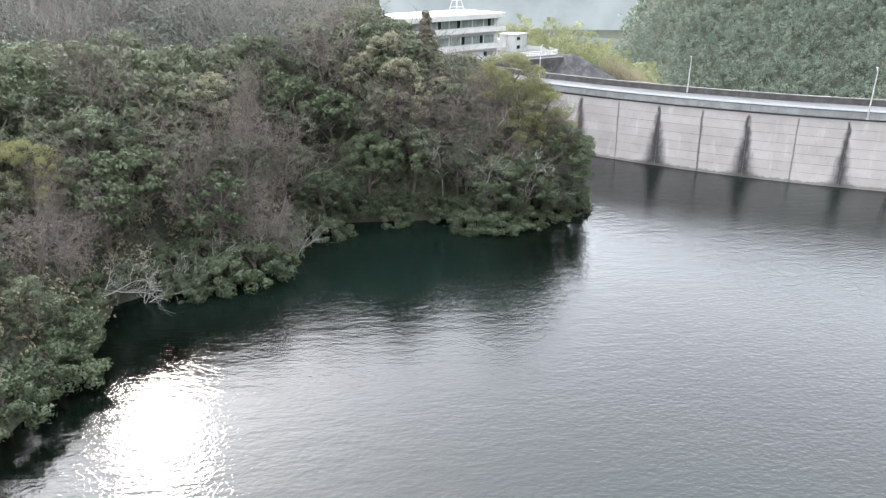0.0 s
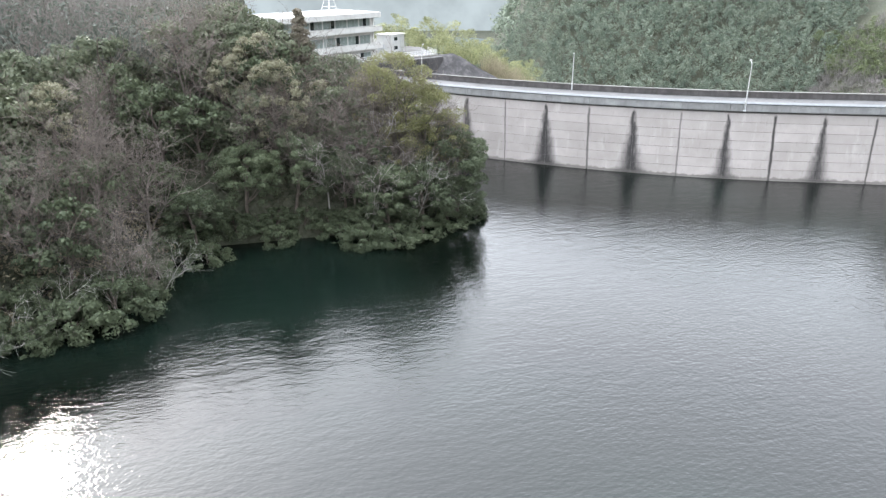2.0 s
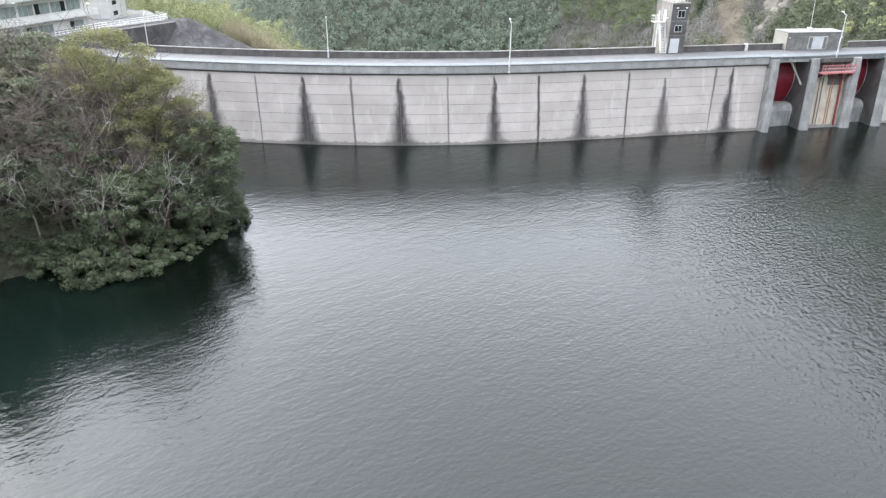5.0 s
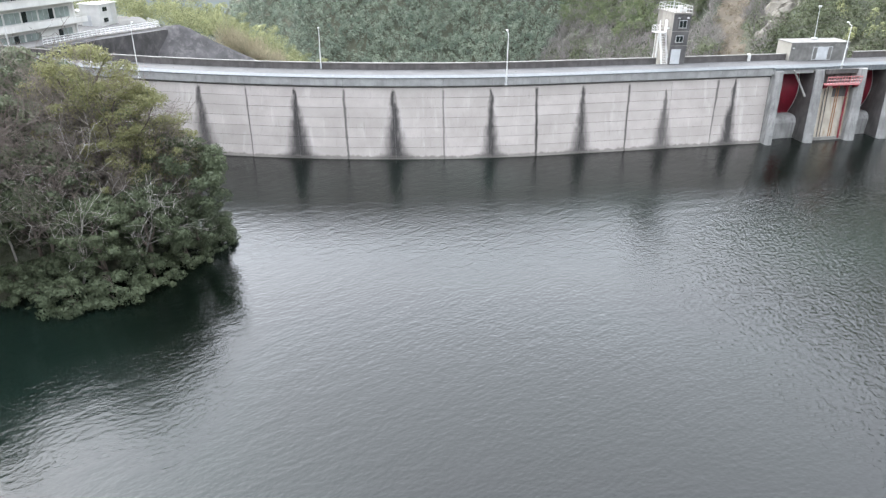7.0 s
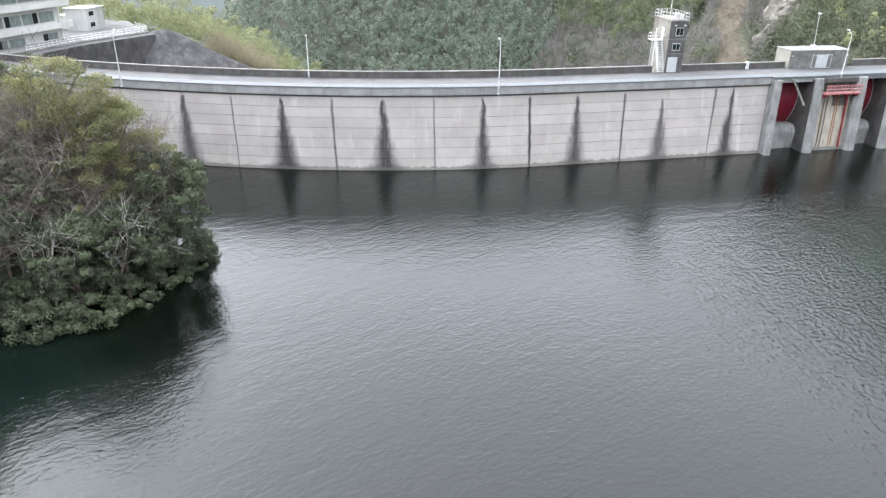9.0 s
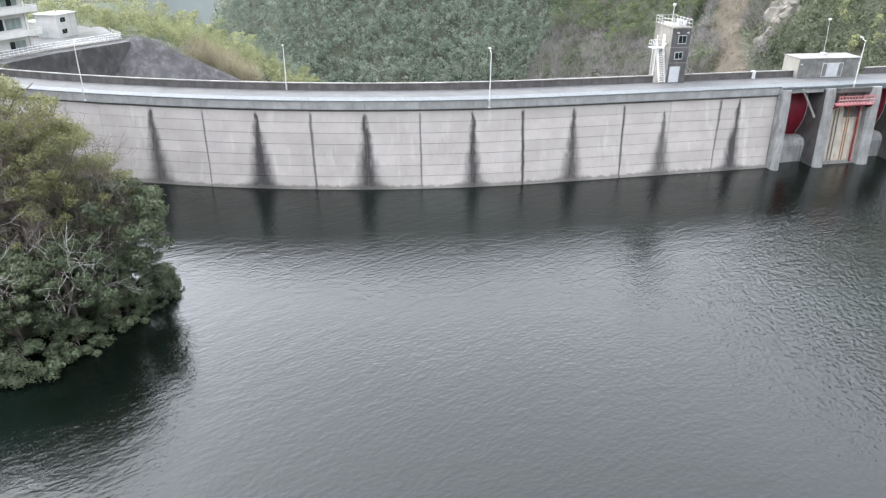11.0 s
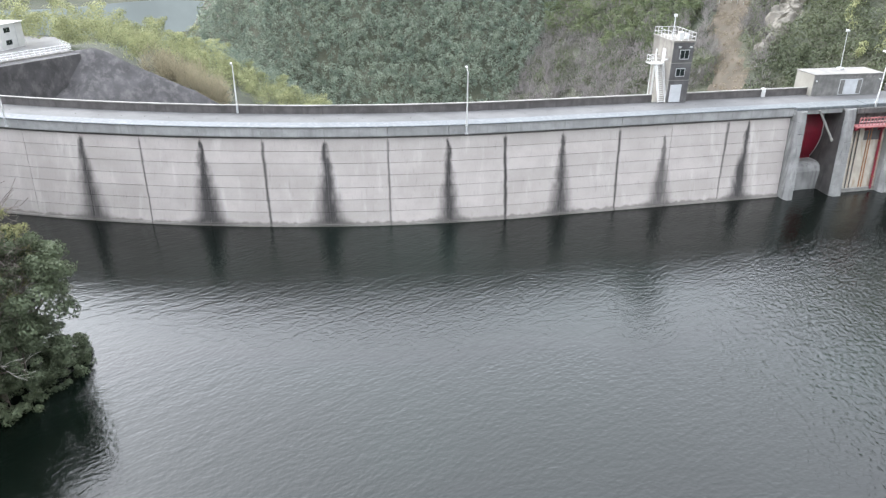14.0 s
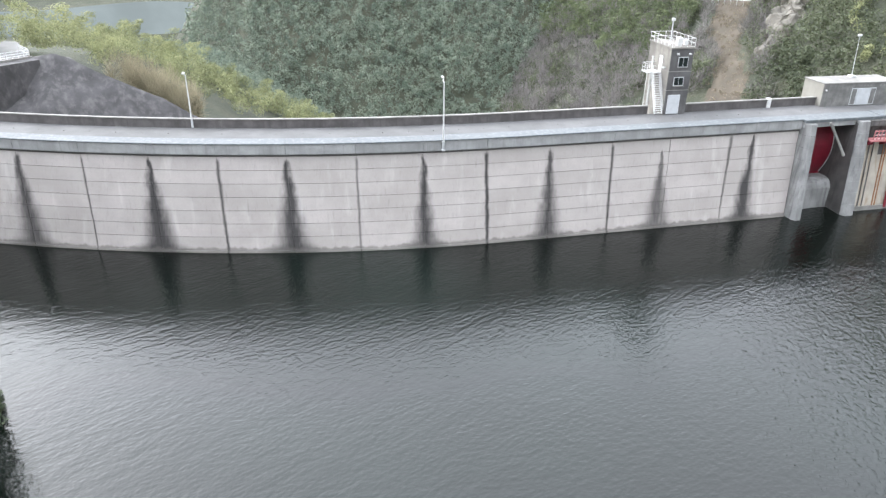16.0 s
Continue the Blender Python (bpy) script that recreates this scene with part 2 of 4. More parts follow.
M_COPING = surface("light_parapet_coping", (0.255, 0.245, 0.23), 0.85, vary=0.3, scale=0.5, dirt_amount=0.3)
M_PIER = surface("pier_concrete", (0.27, 0.268, 0.262), 0.88, vary=0.3, scale=0.4, streak=0.7, dirt=(0.11, 0.11, 0.11))
M_PIERDARK = surface("dark_streaked_concrete", (0.12, 0.115, 0.11), 0.8, vary=0.4, scale=0.6, streak=0.8, dirt=(0.03, 0.03, 0.03))
M_BAY = surface("rust_streaked_concrete", (0.430, 0.390, 0.328), 0.88, vary=0.25, scale=0.5, streak=0.6, dirt=(0.24, 0.15, 0.08))
M_RED = surface("dark_red_gate_paint", (0.19, 0.010, 0.024), 0.5, vary=0.2, scale=0.8, streak=0.3, dirt=(0.12, 0.02, 0.02), bump=0.1)
M_REDRAIL = surface("faded_red_rail_paint", (0.50, 0.19, 0.19), 0.55, vary=0.2, scale=2)
M_PINK = surface("pale_pink_rail_paint", (0.75, 0.5, 0.5), 0.6, vary=0.2, scale=2)
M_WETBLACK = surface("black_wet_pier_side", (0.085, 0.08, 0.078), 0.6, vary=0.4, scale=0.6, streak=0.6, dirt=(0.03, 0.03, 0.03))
M_RUST = surface("rusty_guide_rail", (0.30, 0.13, 0.05), 0.85, vary=0.4, scale=1.5)
M_STEEL = surface("galvanised_steel", (0.62, 0.63, 0.64), 0.45, 0.4, vary=0.15, scale=1.5, bump=0.1)
M_WHITE = surface("white_paint", (0.60, 0.60, 0.59), 0.6, vary=0.1, scale=0.8, streak=0.2, dirt=(0.5, 0.48, 0.45), bump=0.1)
M_FENCE = surface("bright_white_fence_paint", (0.72, 0.72, 0.71), 0.5, vary=0.08, scale=0.8, bump=0.05)
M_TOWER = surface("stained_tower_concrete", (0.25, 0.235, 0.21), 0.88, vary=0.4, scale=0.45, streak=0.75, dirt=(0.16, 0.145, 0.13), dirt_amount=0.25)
# Stained tower concrete again, darkened so its colour carries the front's shade.
M_TOWERFRONT = surface("shade_toned_tower_front", (0.118, 0.114, 0.114), 0.88, vary=0.4, scale=0.5, streak=0.6, dirt=(0.07, 0.065, 0.065), dirt_amount=0.3)
M_HOUSEFRONT = surface("peeling_grey_render", (0.195, 0.191, 0.182), 0.9, vary=0.35, scale=0.8, streak=0.45, dirt=(0.1, 0.1, 0.095), dirt_amount=0.45)
M_CREAMWALL = surface("cream_wall_paint", (0.29, 0.277, 0.245), 0.7, vary=0.12, scale=0.6, streak=0.3, dirt=(0.28, 0.26, 0.22), bump=0.1)
M_DOOR = surface("pale_grey_door_paint", (0.532, 0.548, 0.566), 0.55, vary=0.1, scale=1.2, bump=0.05)
M_OFFICE = surface("off_white_render", (0.68, 0.675, 0.65), 0.8, vary=0.12, scale=0.3, streak=0.3, dirt=(0.42, 0.41, 0.39))
M_CURTAIN = surface("pale_green_window_blinds", (0.27, 0.32, 0.305), 0.3, vary=0.25, scale=0.8, streak=0.3, dirt=(0.25, 0.3, 0.29), bump=0.05)
M_SHOT = surface("dark_sprayed_mortar", (0.082, 0.078, 0.080), 0.95, vary=0.35, scale=0.3, dirt_amount=0.4, dirt=(0.2, 0.19, 0.185), bump=0.8, fine=2.5)
M_YARD = surface("yard_paving", (0.191, 0.187, 0.183), 0.9, vary=0.2, scale=0.3)
M_ROCK = surface("pale_cliff_rock", (0.19, 0.175, 0.15), 0.9, vary=0.45, scale=0.16, streak=0.6, dirt=(0.15, 0.14, 0.11), dirt_amount=0.5, bump=0.9, fine=1.5)
M_BARESLOPE = surface("dry_brown_slope", (0.10, 0.083, 0.062), 0.95, vary=0.35, scale=0.12, dirt_amount=0.6, dirt=(0.075, 0.068, 0.048), bump=0.9, fine=1.0)
M_BARK = surface("grey_brown_bark", (0.16, 0.13, 0.11), 0.95, vary=0.35, scale=1.5)
M_TWIG = surface("bare_brown_twigs", (0.20, 0.168, 0.148), 0.9, vary=0.3, scale=0.3)
M_PALETWIG = surface("bleached_dead_branches", (0.40, 0.38, 0.35), 0.9, vary=0.25, scale=0.5)
M_EVERGREEN = leaf_material("dark_evergreen_leaves", (0.044, 0.060, 0.036), (0.165, 0.194, 0.115), 0.25)
M_BROADLEAF = leaf_material("mid_green_leaves", (0.086, 0.104, 0.072), (0.205, 0.225, 0.145), 0.3)
M_OLIVE = leaf_material("olive_yellow_leaves", (0.105, 0.115, 0.052), (0.35, 0.345, 0.175), 0.42)
M_CREAM = leaf_material("pale_cream_leaves", (0.15, 0.15, 0.10), (0.39, 0.375, 0.265), 0.4)
M_CEDAR = leaf_material("brownish_cedar_needles", (0.15, 0.135, 0.105), (0.31, 0.275, 0.21), 0.3)
M_BAMBOO = leaf_material("sunlit_bamboo_leaves", (0.045, 0.066, 0.034), (0.41, 0.42, 0.225), 0.3, 0.3, 0.7, 0.15, 0.7)
M_MIDBAMBOO = leaf_material("green_bank_bamboo_leaves", (0.055, 0.078, 0.042), (0.22, 0.25, 0.135), 0.3, 0.15, 0.7, 0.25, 0.5)
# Distance haze is put into these leaf colours: paler and bluer than M_BAMBOO.
M_FARBAMBOO = leaf_material("haze_paled_bamboo_leaves", (0.085, 0.118, 0.096), (0.385, 0.435, 0.335), 0.2, 0.22, 0.7, 0.2, 0.5)
M_FARGREEN = leaf_material("hillside_evergreen_leaves", (0.045, 0.060, 0.038), (0.155, 0.172, 0.098), 0.3, 0.02)
M_FARBARE = leaf_material("hillside_bare_twigs", (0.13, 0.12, 0.117), (0.30, 0.28, 0.268), 0.2, 0.03, 0.9)
M_DRYGRASS = leaf_material("dry_straw_leaves", (0.21, 0.185, 0.125), (0.43, 0.385, 0.275), 0.4, 0.1, 0.9)
M_HILL = leaf_material("grey_green_hill_leaves", (0.075, 0.088, 0.075), (0.19, 0.205, 0.17), 0.25, 0.06, 0.8, 0.3)
M_HILLTWIG = leaf_material("grey_brown_hill_twigs", (0.14, 0.125, 0.115), (0.26, 0.235, 0.215), 0.1, 0.05, 0.9)
M_SLOPEGRASS = leaf_material("tan_slope_grass", (0.17, 0.14, 0.10), (0.33, 0.28, 0.21), 0.3, 0.06, 0.9)
M_UNDER = leaf_material("undergrowth_leaves", (0.035, 0.045, 0.03), (0.12, 0.115, 0.075), 0.25, 0.12)


# ---- building helpers ----
def part(name, bm, mat, parent=None, label=""):
    me = bpy.data.meshes.new(name)
    bmesh.ops.recalc_face_normals(bm, faces=bm.faces)
    bm.to_mesh(me)
    bm.free()
    me.materials.append(mat)
    ob = new(name, me)
    ob.parent = parent
    if label:
        tagged(ob, label)
    return ob


def thing(name, label, category, group="", kind="", at=None):
    ob = new(name)
    if at is not None:
        ob.matrix_world = at
    return tagged(ob, label, category, group, kind)


def box(bm, x0, x1, y0, y1, z0, z1, bevel=0.0, m=None):
    vs = [bm.verts.new((x, y, z)) for x in (x0, x1) for y in (y0, y1) for z in (z0, z1)]
    fs = [bm.faces.new([vs[i] for i in q]) for q in ((0, 1, 3, 2), (4, 6, 7, 5), (0, 4, 5, 1), (2, 3, 7, 6), (0, 2, 6, 4), (1, 5, 7, 3))]
    if bevel:
        es = {e for f in fs for e in f.edges}
        out = bmesh.ops.bevel(bm, geom=list(es), offset=bevel, segments=1, affect="EDGES")
        vs = list({v for f in out["faces"] for v in f.verts} | {v for v in vs if v.is_valid})
    if m is not None:
        bmesh.ops.transform(bm, matrix=m, verts=vs)
    return bm


def boxed(*a, **k):
    return box(bmesh.new(), *a, **k)


def tube(bm, a, b, r0, r1=None, sides=8):
    a, b = Vector(a), Vector(b)
    r1 = r0 if r1 is None else r1
    w = (b - a).normalized()
    u = w.orthogonal().normalized()
    v = w.cross(u)
    rings = []
    for c, r in ((a, r0), (b, r1)):
        rings.append([bm.verts.new(c + (u * math.cos(k * math.tau / sides) + v * math.sin(k * math.tau / sides)) * r) for k in range(sides)])
    for k in range(sides):
        bm.faces.new((rings[0][k], rings[0][(k + 1) % sides], rings[1][(k + 1) % sides], rings[1][k]))
    bm.faces.new(rings[0][::-1])
    bm.faces.new(rings[1])
    return bm


def tubed(*a, **k):
    return tube(bmesh.new(), *a, **k)


def prism(bm, ring, z0, z1):
    lo = [bm.verts.new((x, y, z0)) for x, y in ring]
    hi = [bm.verts.new((x, y, z1)) for x, y in ring]
    n = len(ring)
    for k in range(n):
        bm.faces.new((lo[k], lo[(k + 1) % n], hi[(k + 1) % n], hi[k]))
    bm.faces.new(lo[::-1])
    bm.faces.new(hi)
    return bm


# ---- plan of the dam ----
def dam_y(x):
    """Waterline of the upstream face: an arch that runs out straight towards the spillway."""
    if x < 24.0:
        return 77.65 + (x - 13.0) ** 2 / 300.0
    return 78.053 + 0.0733 * (x - 24.0) + 0.00002 * (x - 24.0) ** 2


# sideways lean of the joints along the dam: shift at the crest and at the water
FAN_X = [-100.0, -39.0, -24.0, -9.0, 6.0, 20.0, 36.0, 50.0, 57.0, 60.4, 70.0, 84.0, 172.0]
FAN_TOP = [-0.55, -0.55, -0.48, -0.36, -0.03, 0.0, 0.55, 1.02, 1.25, 1.38, 1.7, 2.18, 5.2]
FAN_FOOT = [0.0, 0.0, 0.0, 0.0, 0.0, 0.0, 0.0, 0.0, 0.1, 0.4, 0.75, 1.1, 4.1]


def on_dam(x, off, z):
    """A point off metres downstream of the waterline; the face widens a little with height."""
    f = min(z, 11.0) / 11.0
    top = float(np.interp(x, FAN_X, FAN_TOP))
    foot = float(np.interp(x, FAN_X, FAN_FOOT))
    return Vector((x + foot + (top - foot) * f, dam_y(x) + off, z))


def on_crest(x, off, z=12.3):
    return Vector((x, dam_y(x) + off, z))


def sweep(bm, x0, x1, profile, step=3.0):
    """Carries a closed profile of (offset, height) along the dam."""
    n = max(1, round(abs(x1 - x0) / step))
    rings = [[bm.verts.new(on_dam(x0 + (x1 - x0) * k / n, o, z)) for o, z in profile] for k in range(n + 1)]
    m = len(profile)
    for a, b in zip(rings, rings[1:]):
        for k in range(m):
            bm.faces.new((a[k], a[(k + 1) % m], b[(k + 1) % m], b[k]))
    bm.faces.new(rings[0][::-1])
    bm.faces.new(rings[-1])
    return bm


def swept(*a, **k):
    return sweep(bmesh.new(), *a, **k)


BATTER = 0.195
TOP = 10.75
LEFT, RIGHT = -68.9, 60.4


def face(z):
    return BATTER * z


# ---- ground ----
SHORE_Y = [-400, -150, -60, -22, -8, 0, 6, 13, 22, 32, 38, 42, 50, 55, 60, 68, 78, 90, 110]
SHORE_X = [-60, -50, -53, -56, -61, -66, -63, -59, -58.5, -56, -44, -36, -28, -28.5, -33, -44, -54, -61, -66]
_rng = np.random.default_rng(5)
_wave = [(_rng.uniform(0.01, 0.09), _rng.uniform(0, 6.28), _rng.uniform(0, 6.28)) for _ in range(10)]


def rough(x, y):
    out = 0.0
    for f, a, ph in _wave:
        out = out + np.sin((x * np.cos(a) + y * np.sin(a)) * f * 3 + ph) * 0.05 / f ** 0.75
    return out


def smooth_max(a, b, k=6.0):
    h = np.clip(0.5 + 0.5 * (a - b) / k, 0, 1)
    return b + (a - b) * h + k * h * (1 - h)


def ground(x, y):
    x, y = np.asarray(x, float), np.asarray(y, float)
    d = np.interp(y, SHORE_Y, SHORE_X) - x
    land = 14.0 * (1 - np.exp(-np.maximum(d, 0) / 15.0)) + 0.11 * np.maximum(d - 30, 0)
    left = np.where(d > 0, land + 0.06 * rough(x, y) * np.clip(d / 10, 0, 1), np.maximum(0.7 * d, -14.0))
    right = np.maximum(0.4 * (x - 165), -14.0)
    back = 0.5 * (-190 - y)
    up = np.maximum(np.maximum(left, right), np.maximum(back, -14.0))
    # below the dam: left plateau, opposite slope, right bank, valley floor
    plateau = 11.0 - 0.55 * np.maximum(x + 50, 0) - 0.20 * np.maximum(y - 150, 0) + 0.16 * np.maximum(-85 - x, 0)
    near_toe = np.where(x > -62, -16.0 + 0.9 * np.maximum(y - 118, 0), 12.0)
    plateau = np.where(y < 150, np.minimum(plateau, near_toe), plateau)
    far = -30.0 + 0.60 * (y - 328) - 0.10 * np.abs(x - 20) + 1.0 * rough(x, y)
    far = np.where(far > 20, np.minimum(20 + (far - 20) * 0.35, 45), far) - 1.6 * np.maximum(0, -(x + 0.06 * y + 12))
    bank = 0.0 + 0.78 * (x - 146) + 0.06 * (y - 222) + 0.9 * rough(x + 50, y)
    low = np.full_like(x, -52.0)
    down = smooth_max(smooth_max(plateau, low), smooth_max(far, bank))
    line = np.where(x < 24, 77.65 + (x - 13) ** 2 / 300, 78.05 + 0.0733 * (x - 24)) + 5.0
    side = np.clip((y - line) / 3.0, 0, 1)
    z = up * (1 - side) + down * side
    # the dam's left end is tied into the hill
    tie = np.clip((-62 - x) / 8.0, 0, 1) * np.clip(1 - np.abs(y - line) / 18.0, 0, 1)
    return z * (1 - tie) + np.minimum(z, 11.5) * tie


def height_sheet(name, xs, ys, fn, mat, parent=None):
    X, Y = np.meshgrid(xs, ys)
    Z = fn(X, Y)
    V = np.stack([X, Y, Z], -1).reshape(-1, 3)
    w, h = len(xs), len(ys)
    idx = np.arange(w * h).reshape(h, w)
    F = np.stack([idx[:-1, :-1], idx[:-1, 1:], idx[1:, 1:], idx[1:, :-1]], -1).reshape(-1, 4)
    return poly_object(name, V, F, mat, parent, smooth=True)


def poly_object(name, V, F, mat, parent=None, smooth=False):
    """One mesh object from arrays of corners and faces."""
    me = bpy.data.meshes.new(name)
    F = np.asarray(F)
    k = F.shape[1]
    me.vertices.add(len(V))
    me.vertices.foreach_set("co", np.asarray(V, np.float32).ravel())
    me.loops.add(F.size)
    me.loops.foreach_set("vertex_index", F.astype(np.int32).ravel())
    me.polygons.add(len(F))
    me.polygons.foreach_set("loop_start", (np.arange(len(F)) * k).astype(np.int32))
    if smooth:
        me.polygons.foreach_set("use_smooth", np.ones(len(F), bool))
    me.update(calc_edges=True)
    me.materials.append(mat)
    ob = new(name, me)
    ob.parent = parent
    return ob


gx = np.concatenate([np.linspace(-900, -200, 24), np.arange(-195, 260, 4.0), np.linspace(268, 900, 24)])
gy = np.concatenate([np.linspace(-600, -190, 14), np.arange(-180, 540, 4.0), np.linspace(550, 1500, 24)])
tagged(height_sheet("ground", gx, gy, ground, M_GROUND), "brown leaf-strewn forest floor of the valley sides", "ground", kind="structure")

# ---- water ----
bm = bmesh.new()
wx = [-110, -90] + [LEFT + k * 4.3 for k in range(31)] + [66, 72, 78, 84, 92, 105, 130, 172]
lo = [bm.verts.new((x, -300, 0)) for x in wx]
hi = [bm.verts.new((x, dam_y(x) + (0.9 if x < 62 else 1.6), 0)) for x in wx]
for k in range(len(wx) - 1):
    bm.faces.new((lo[k], lo[k + 1], hi[k + 1], hi[k]))
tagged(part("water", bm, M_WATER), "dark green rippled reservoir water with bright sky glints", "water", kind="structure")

# ---- dam ----
dam = tagged(part("wall_dam", swept(LEFT, 61.0, [(face(-14) + 0.05, -14), (face(TOP) + 0.05, TOP), (2.1, 11.0), (8.9, 11.0), (8.9, -20), (2, -20)]), M_JOINT),
             "curved pale concrete dam wall with dark stains under its joints", "dam wall", kind="structure")
END = 172.0
part("wall_end", swept(83.9, END, [(face(-14), -14), (face(11.4), 11.4), (8.9, 11.4), (8.9, -20), (2, -20)]), M_FACE, dam)
crest = tagged(part("road", swept(LEFT - 30, END, [(3.72, 12.0), (3.72, 12.16), (8.45, 12.2), (8.45, 11.0), (3.8, 11.0)]), M_ROAD),
               "pale worn road along the top of the dam", "road", kind="structure")
JOINTS = [-61.5, -54.05, -46.6, -39.1, -31.65, -24.2, -16.75, -9.3, -1.85, 5.7, 13.2, 20.6, 28.1, 35.75, 43.1, 51.3, RIGHT]
JOINTS = [LEFT] + JOINTS
corbel = thing("crest_beam", "weathered grey concrete beam under the crest road", "beam", kind="structure")
kerb = thing("pavement", "pale bluish concrete walkway slabs along the crest road", "walkway", kind="structure")
for a, b in zip([LEFT - 30] + JOINTS, JOINTS):
    part("coping_block", swept(a + 0.02, b - 0.02, [(1.72, 11.05), (1.68, 11.12), (1.68, 12.2), (2.3, 12.22), (2.3, 11.0), (1.85, 11.0)]), M_CORBEL, corbel)
    part("paving_slab", swept(a + 0.012, b - 0.012, [(1.6, 12.22), (1.6, 12.33), (1.64, 12.36), (3.68, 12.36), (3.7, 12.33), (3.7, 11.2), (2.4, 11.2), (2.32, 12.22)]), M_KERB, kerb)
part("coping_block", swept(RIGHT + 0.02, 71.2, [(1.3, 11.35), (1.3, 12.2), (2.3, 12.22), (2.3, 11.3)]), M_CORBEL, corbel)
part("paving_slab", swept(RIGHT + 0.012, 71.2, [(1.1, 12.0), (1.1, 12.33), (1.14, 12.36), (3.68, 12.36), (3.7, 12.33), (3.7, 11.9), (2.32, 12.0)]), M_KERB, kerb)
part("coping_block", swept(71.22, END, [(1.25, 11.5), (1.25, 12.35), (1.3, 12.4), (3.7, 12.4), (3.7, 11.5)]), M_KERB, corbel)

parapet = thing("wall_parapet", "dark stained concrete parapet with a pale coping", "parapet", kind="structure")
for a, b in [(LEFT - 30, -54), (-54, -39), (-39, -24), (-24, -9.3), (-9.3, 5.7), (5.7, 20.6), (20.6, 35.75), (35.75, 42.6), (46.9, 59.5), (59.7, 67.9), (79.9, 84), (84, 99), (99, END)]:
    part("parapet_panel", swept(a + 0.01, b - 0.01, [(8.46, 12.2), (8.46, 13.18), (8.76, 13.18), (8.76, 12.2)]), M_PARAPET, parapet)
    part("coping", swept(a + 0.005, b - 0.005, [(8.38, 13.19), (8.38, 13.31), (8.84, 13.31), (8.84, 13.19)]), M_COPING, parapet, "pale weathered coping")
for x in (59.6,):
    p0 = on_dam(x, 8.3, 12.3)
    part("parapet_post", boxed(p0.x - 0.25, p0.x + 0.25, p0.y - 0.1, p0.y + 0.5, 12.2, 13.45, 0.03), M_WHITE, parapet, "white painted parapet post")

# small dark blocks in a row along the road
tick_row = thing("road_studs", "small dark blocks in a row along the road", "road stud", kind="structure")
for k in range(44):
    p0 = on_dam(-66 + k * 3.0, 6.0, 12.2)
    part("stud", boxed(p0.x - 0.05, p0.x + 0.05, p0.y - 0.05, p0.y + 0.05, 12.15, 12.25, 0.015), M_PARAPET, tick_row)


# ---- spillway ----
def pier(x0, x1, name):
    ob = thing(name, "grey concrete spillway pier with stepped lift joints", "pier", "spillway piers", "structure")
    z, k = -3.0, 0
    while z < 11.9:
        z1 = min(z + 1.5, 11.95)
        inset = 0.03 * (k % 2)
        bm = bmesh.new()
        rings = []
        for zz in (z + 0.02, z1 - 0.02):
            o = -1.9 + face(zz)
            ring = [(x0, 8.5), (x0, o + 0.55), (x0 + 0.35, o), (x1 - 0.35, o), (x1, o + 0.55), (x1, 8.5)]
            rings.append([bm.verts.new(on_dam(px, po + inset, zz)) for px, po in ring])
        n = len(rings[0])
        for i in range(n):
            bm.faces.new((rings[0][i], rings[0][(i + 1) % n], rings[1][(i + 1) % n], rings[1][i]))
        bm.faces.new(rings[0][::-1])
        bm.faces.new(rings[1])
        part("pier_block", bm, M_PIER, ob)
        z, k = z + 1.5, k + 1
    return ob


for n, (a, b) in enumerate(((60.5, 61.9), (67.7, 69.5), (75.6, 77.5), (82.0, 83.9))):
    pier(a, b, "pier_%d" % (n + 1))


def gate_bay(x0, x1):
    """A curved red gate between two piers, over a rounded sill."""
    g = thing("radial_gate", "dark red curved steel spillway gate between piers", "gate", "spillway gates")
    bm = bmesh.new()
    rows = []
    for k in range(13):
        z = 3.9 + k * 0.68
        bow = 6.1 - 2.2 * math.sin(math.pi * (k + 2.5) / 15)
        rows.append([bm.verts.new(on_dam(x, bow + dd, z)) for x, dd in ((x0 + 0.05, 0.0), (x1 - 0.05, 0.0), (x1 - 0.05, 0.12), (x0 + 0.05, 0.12))])
    for a, b in zip(rows, rows[1:]):
        for i in range(4):
            bm.faces.new((a[i], a[(i + 1) % 4], b[(i + 1) % 4], b[i]))
    bm.faces.new(rows[0][::-1])
    bm.faces.new(rows[-1])
    part("skin_plate", bm, M_RED, g)
    bm = bmesh.new()
    edge = [on_dam(x1 - 0.14, 6.02 - 2.2 * math.sin(math.pi * (k + 2.5) / 15), 3.9 + k * 0.68) for k in range(13)]
    for a, b in zip(edge, edge[1:]):
        tube(bm, a, b, 0.06, sides=6)
    part("seal_bar", bm, M_STEEL, g, "pale steel seal strip")
    part("bottom_beam", swept(x0 + 0.06, x1 - 0.06, [(4.9, 3.62), (4.9, 3.98), (5.3, 3.98), (5.3, 3.62)]), M_RED, g)
    s = thing("spillway_sill", "rounded pale concrete spillway sill below the gate", "sill", "spillway sills", "structure")
    prof = [(1.7, -3), (1.9, 2.62), (2.2, 3.25), (2.7, 3.6), (3.3, 3.75), (7.0, 3.6), (7.0, -3)]
    part("sill_block", swept(x0, x1, prof, 1.0), M_PIER, s)
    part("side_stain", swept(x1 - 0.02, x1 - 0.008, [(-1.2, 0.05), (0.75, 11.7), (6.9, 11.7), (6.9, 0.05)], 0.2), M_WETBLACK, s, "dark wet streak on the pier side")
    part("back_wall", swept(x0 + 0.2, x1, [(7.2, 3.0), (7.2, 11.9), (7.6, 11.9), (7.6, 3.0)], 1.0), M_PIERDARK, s)


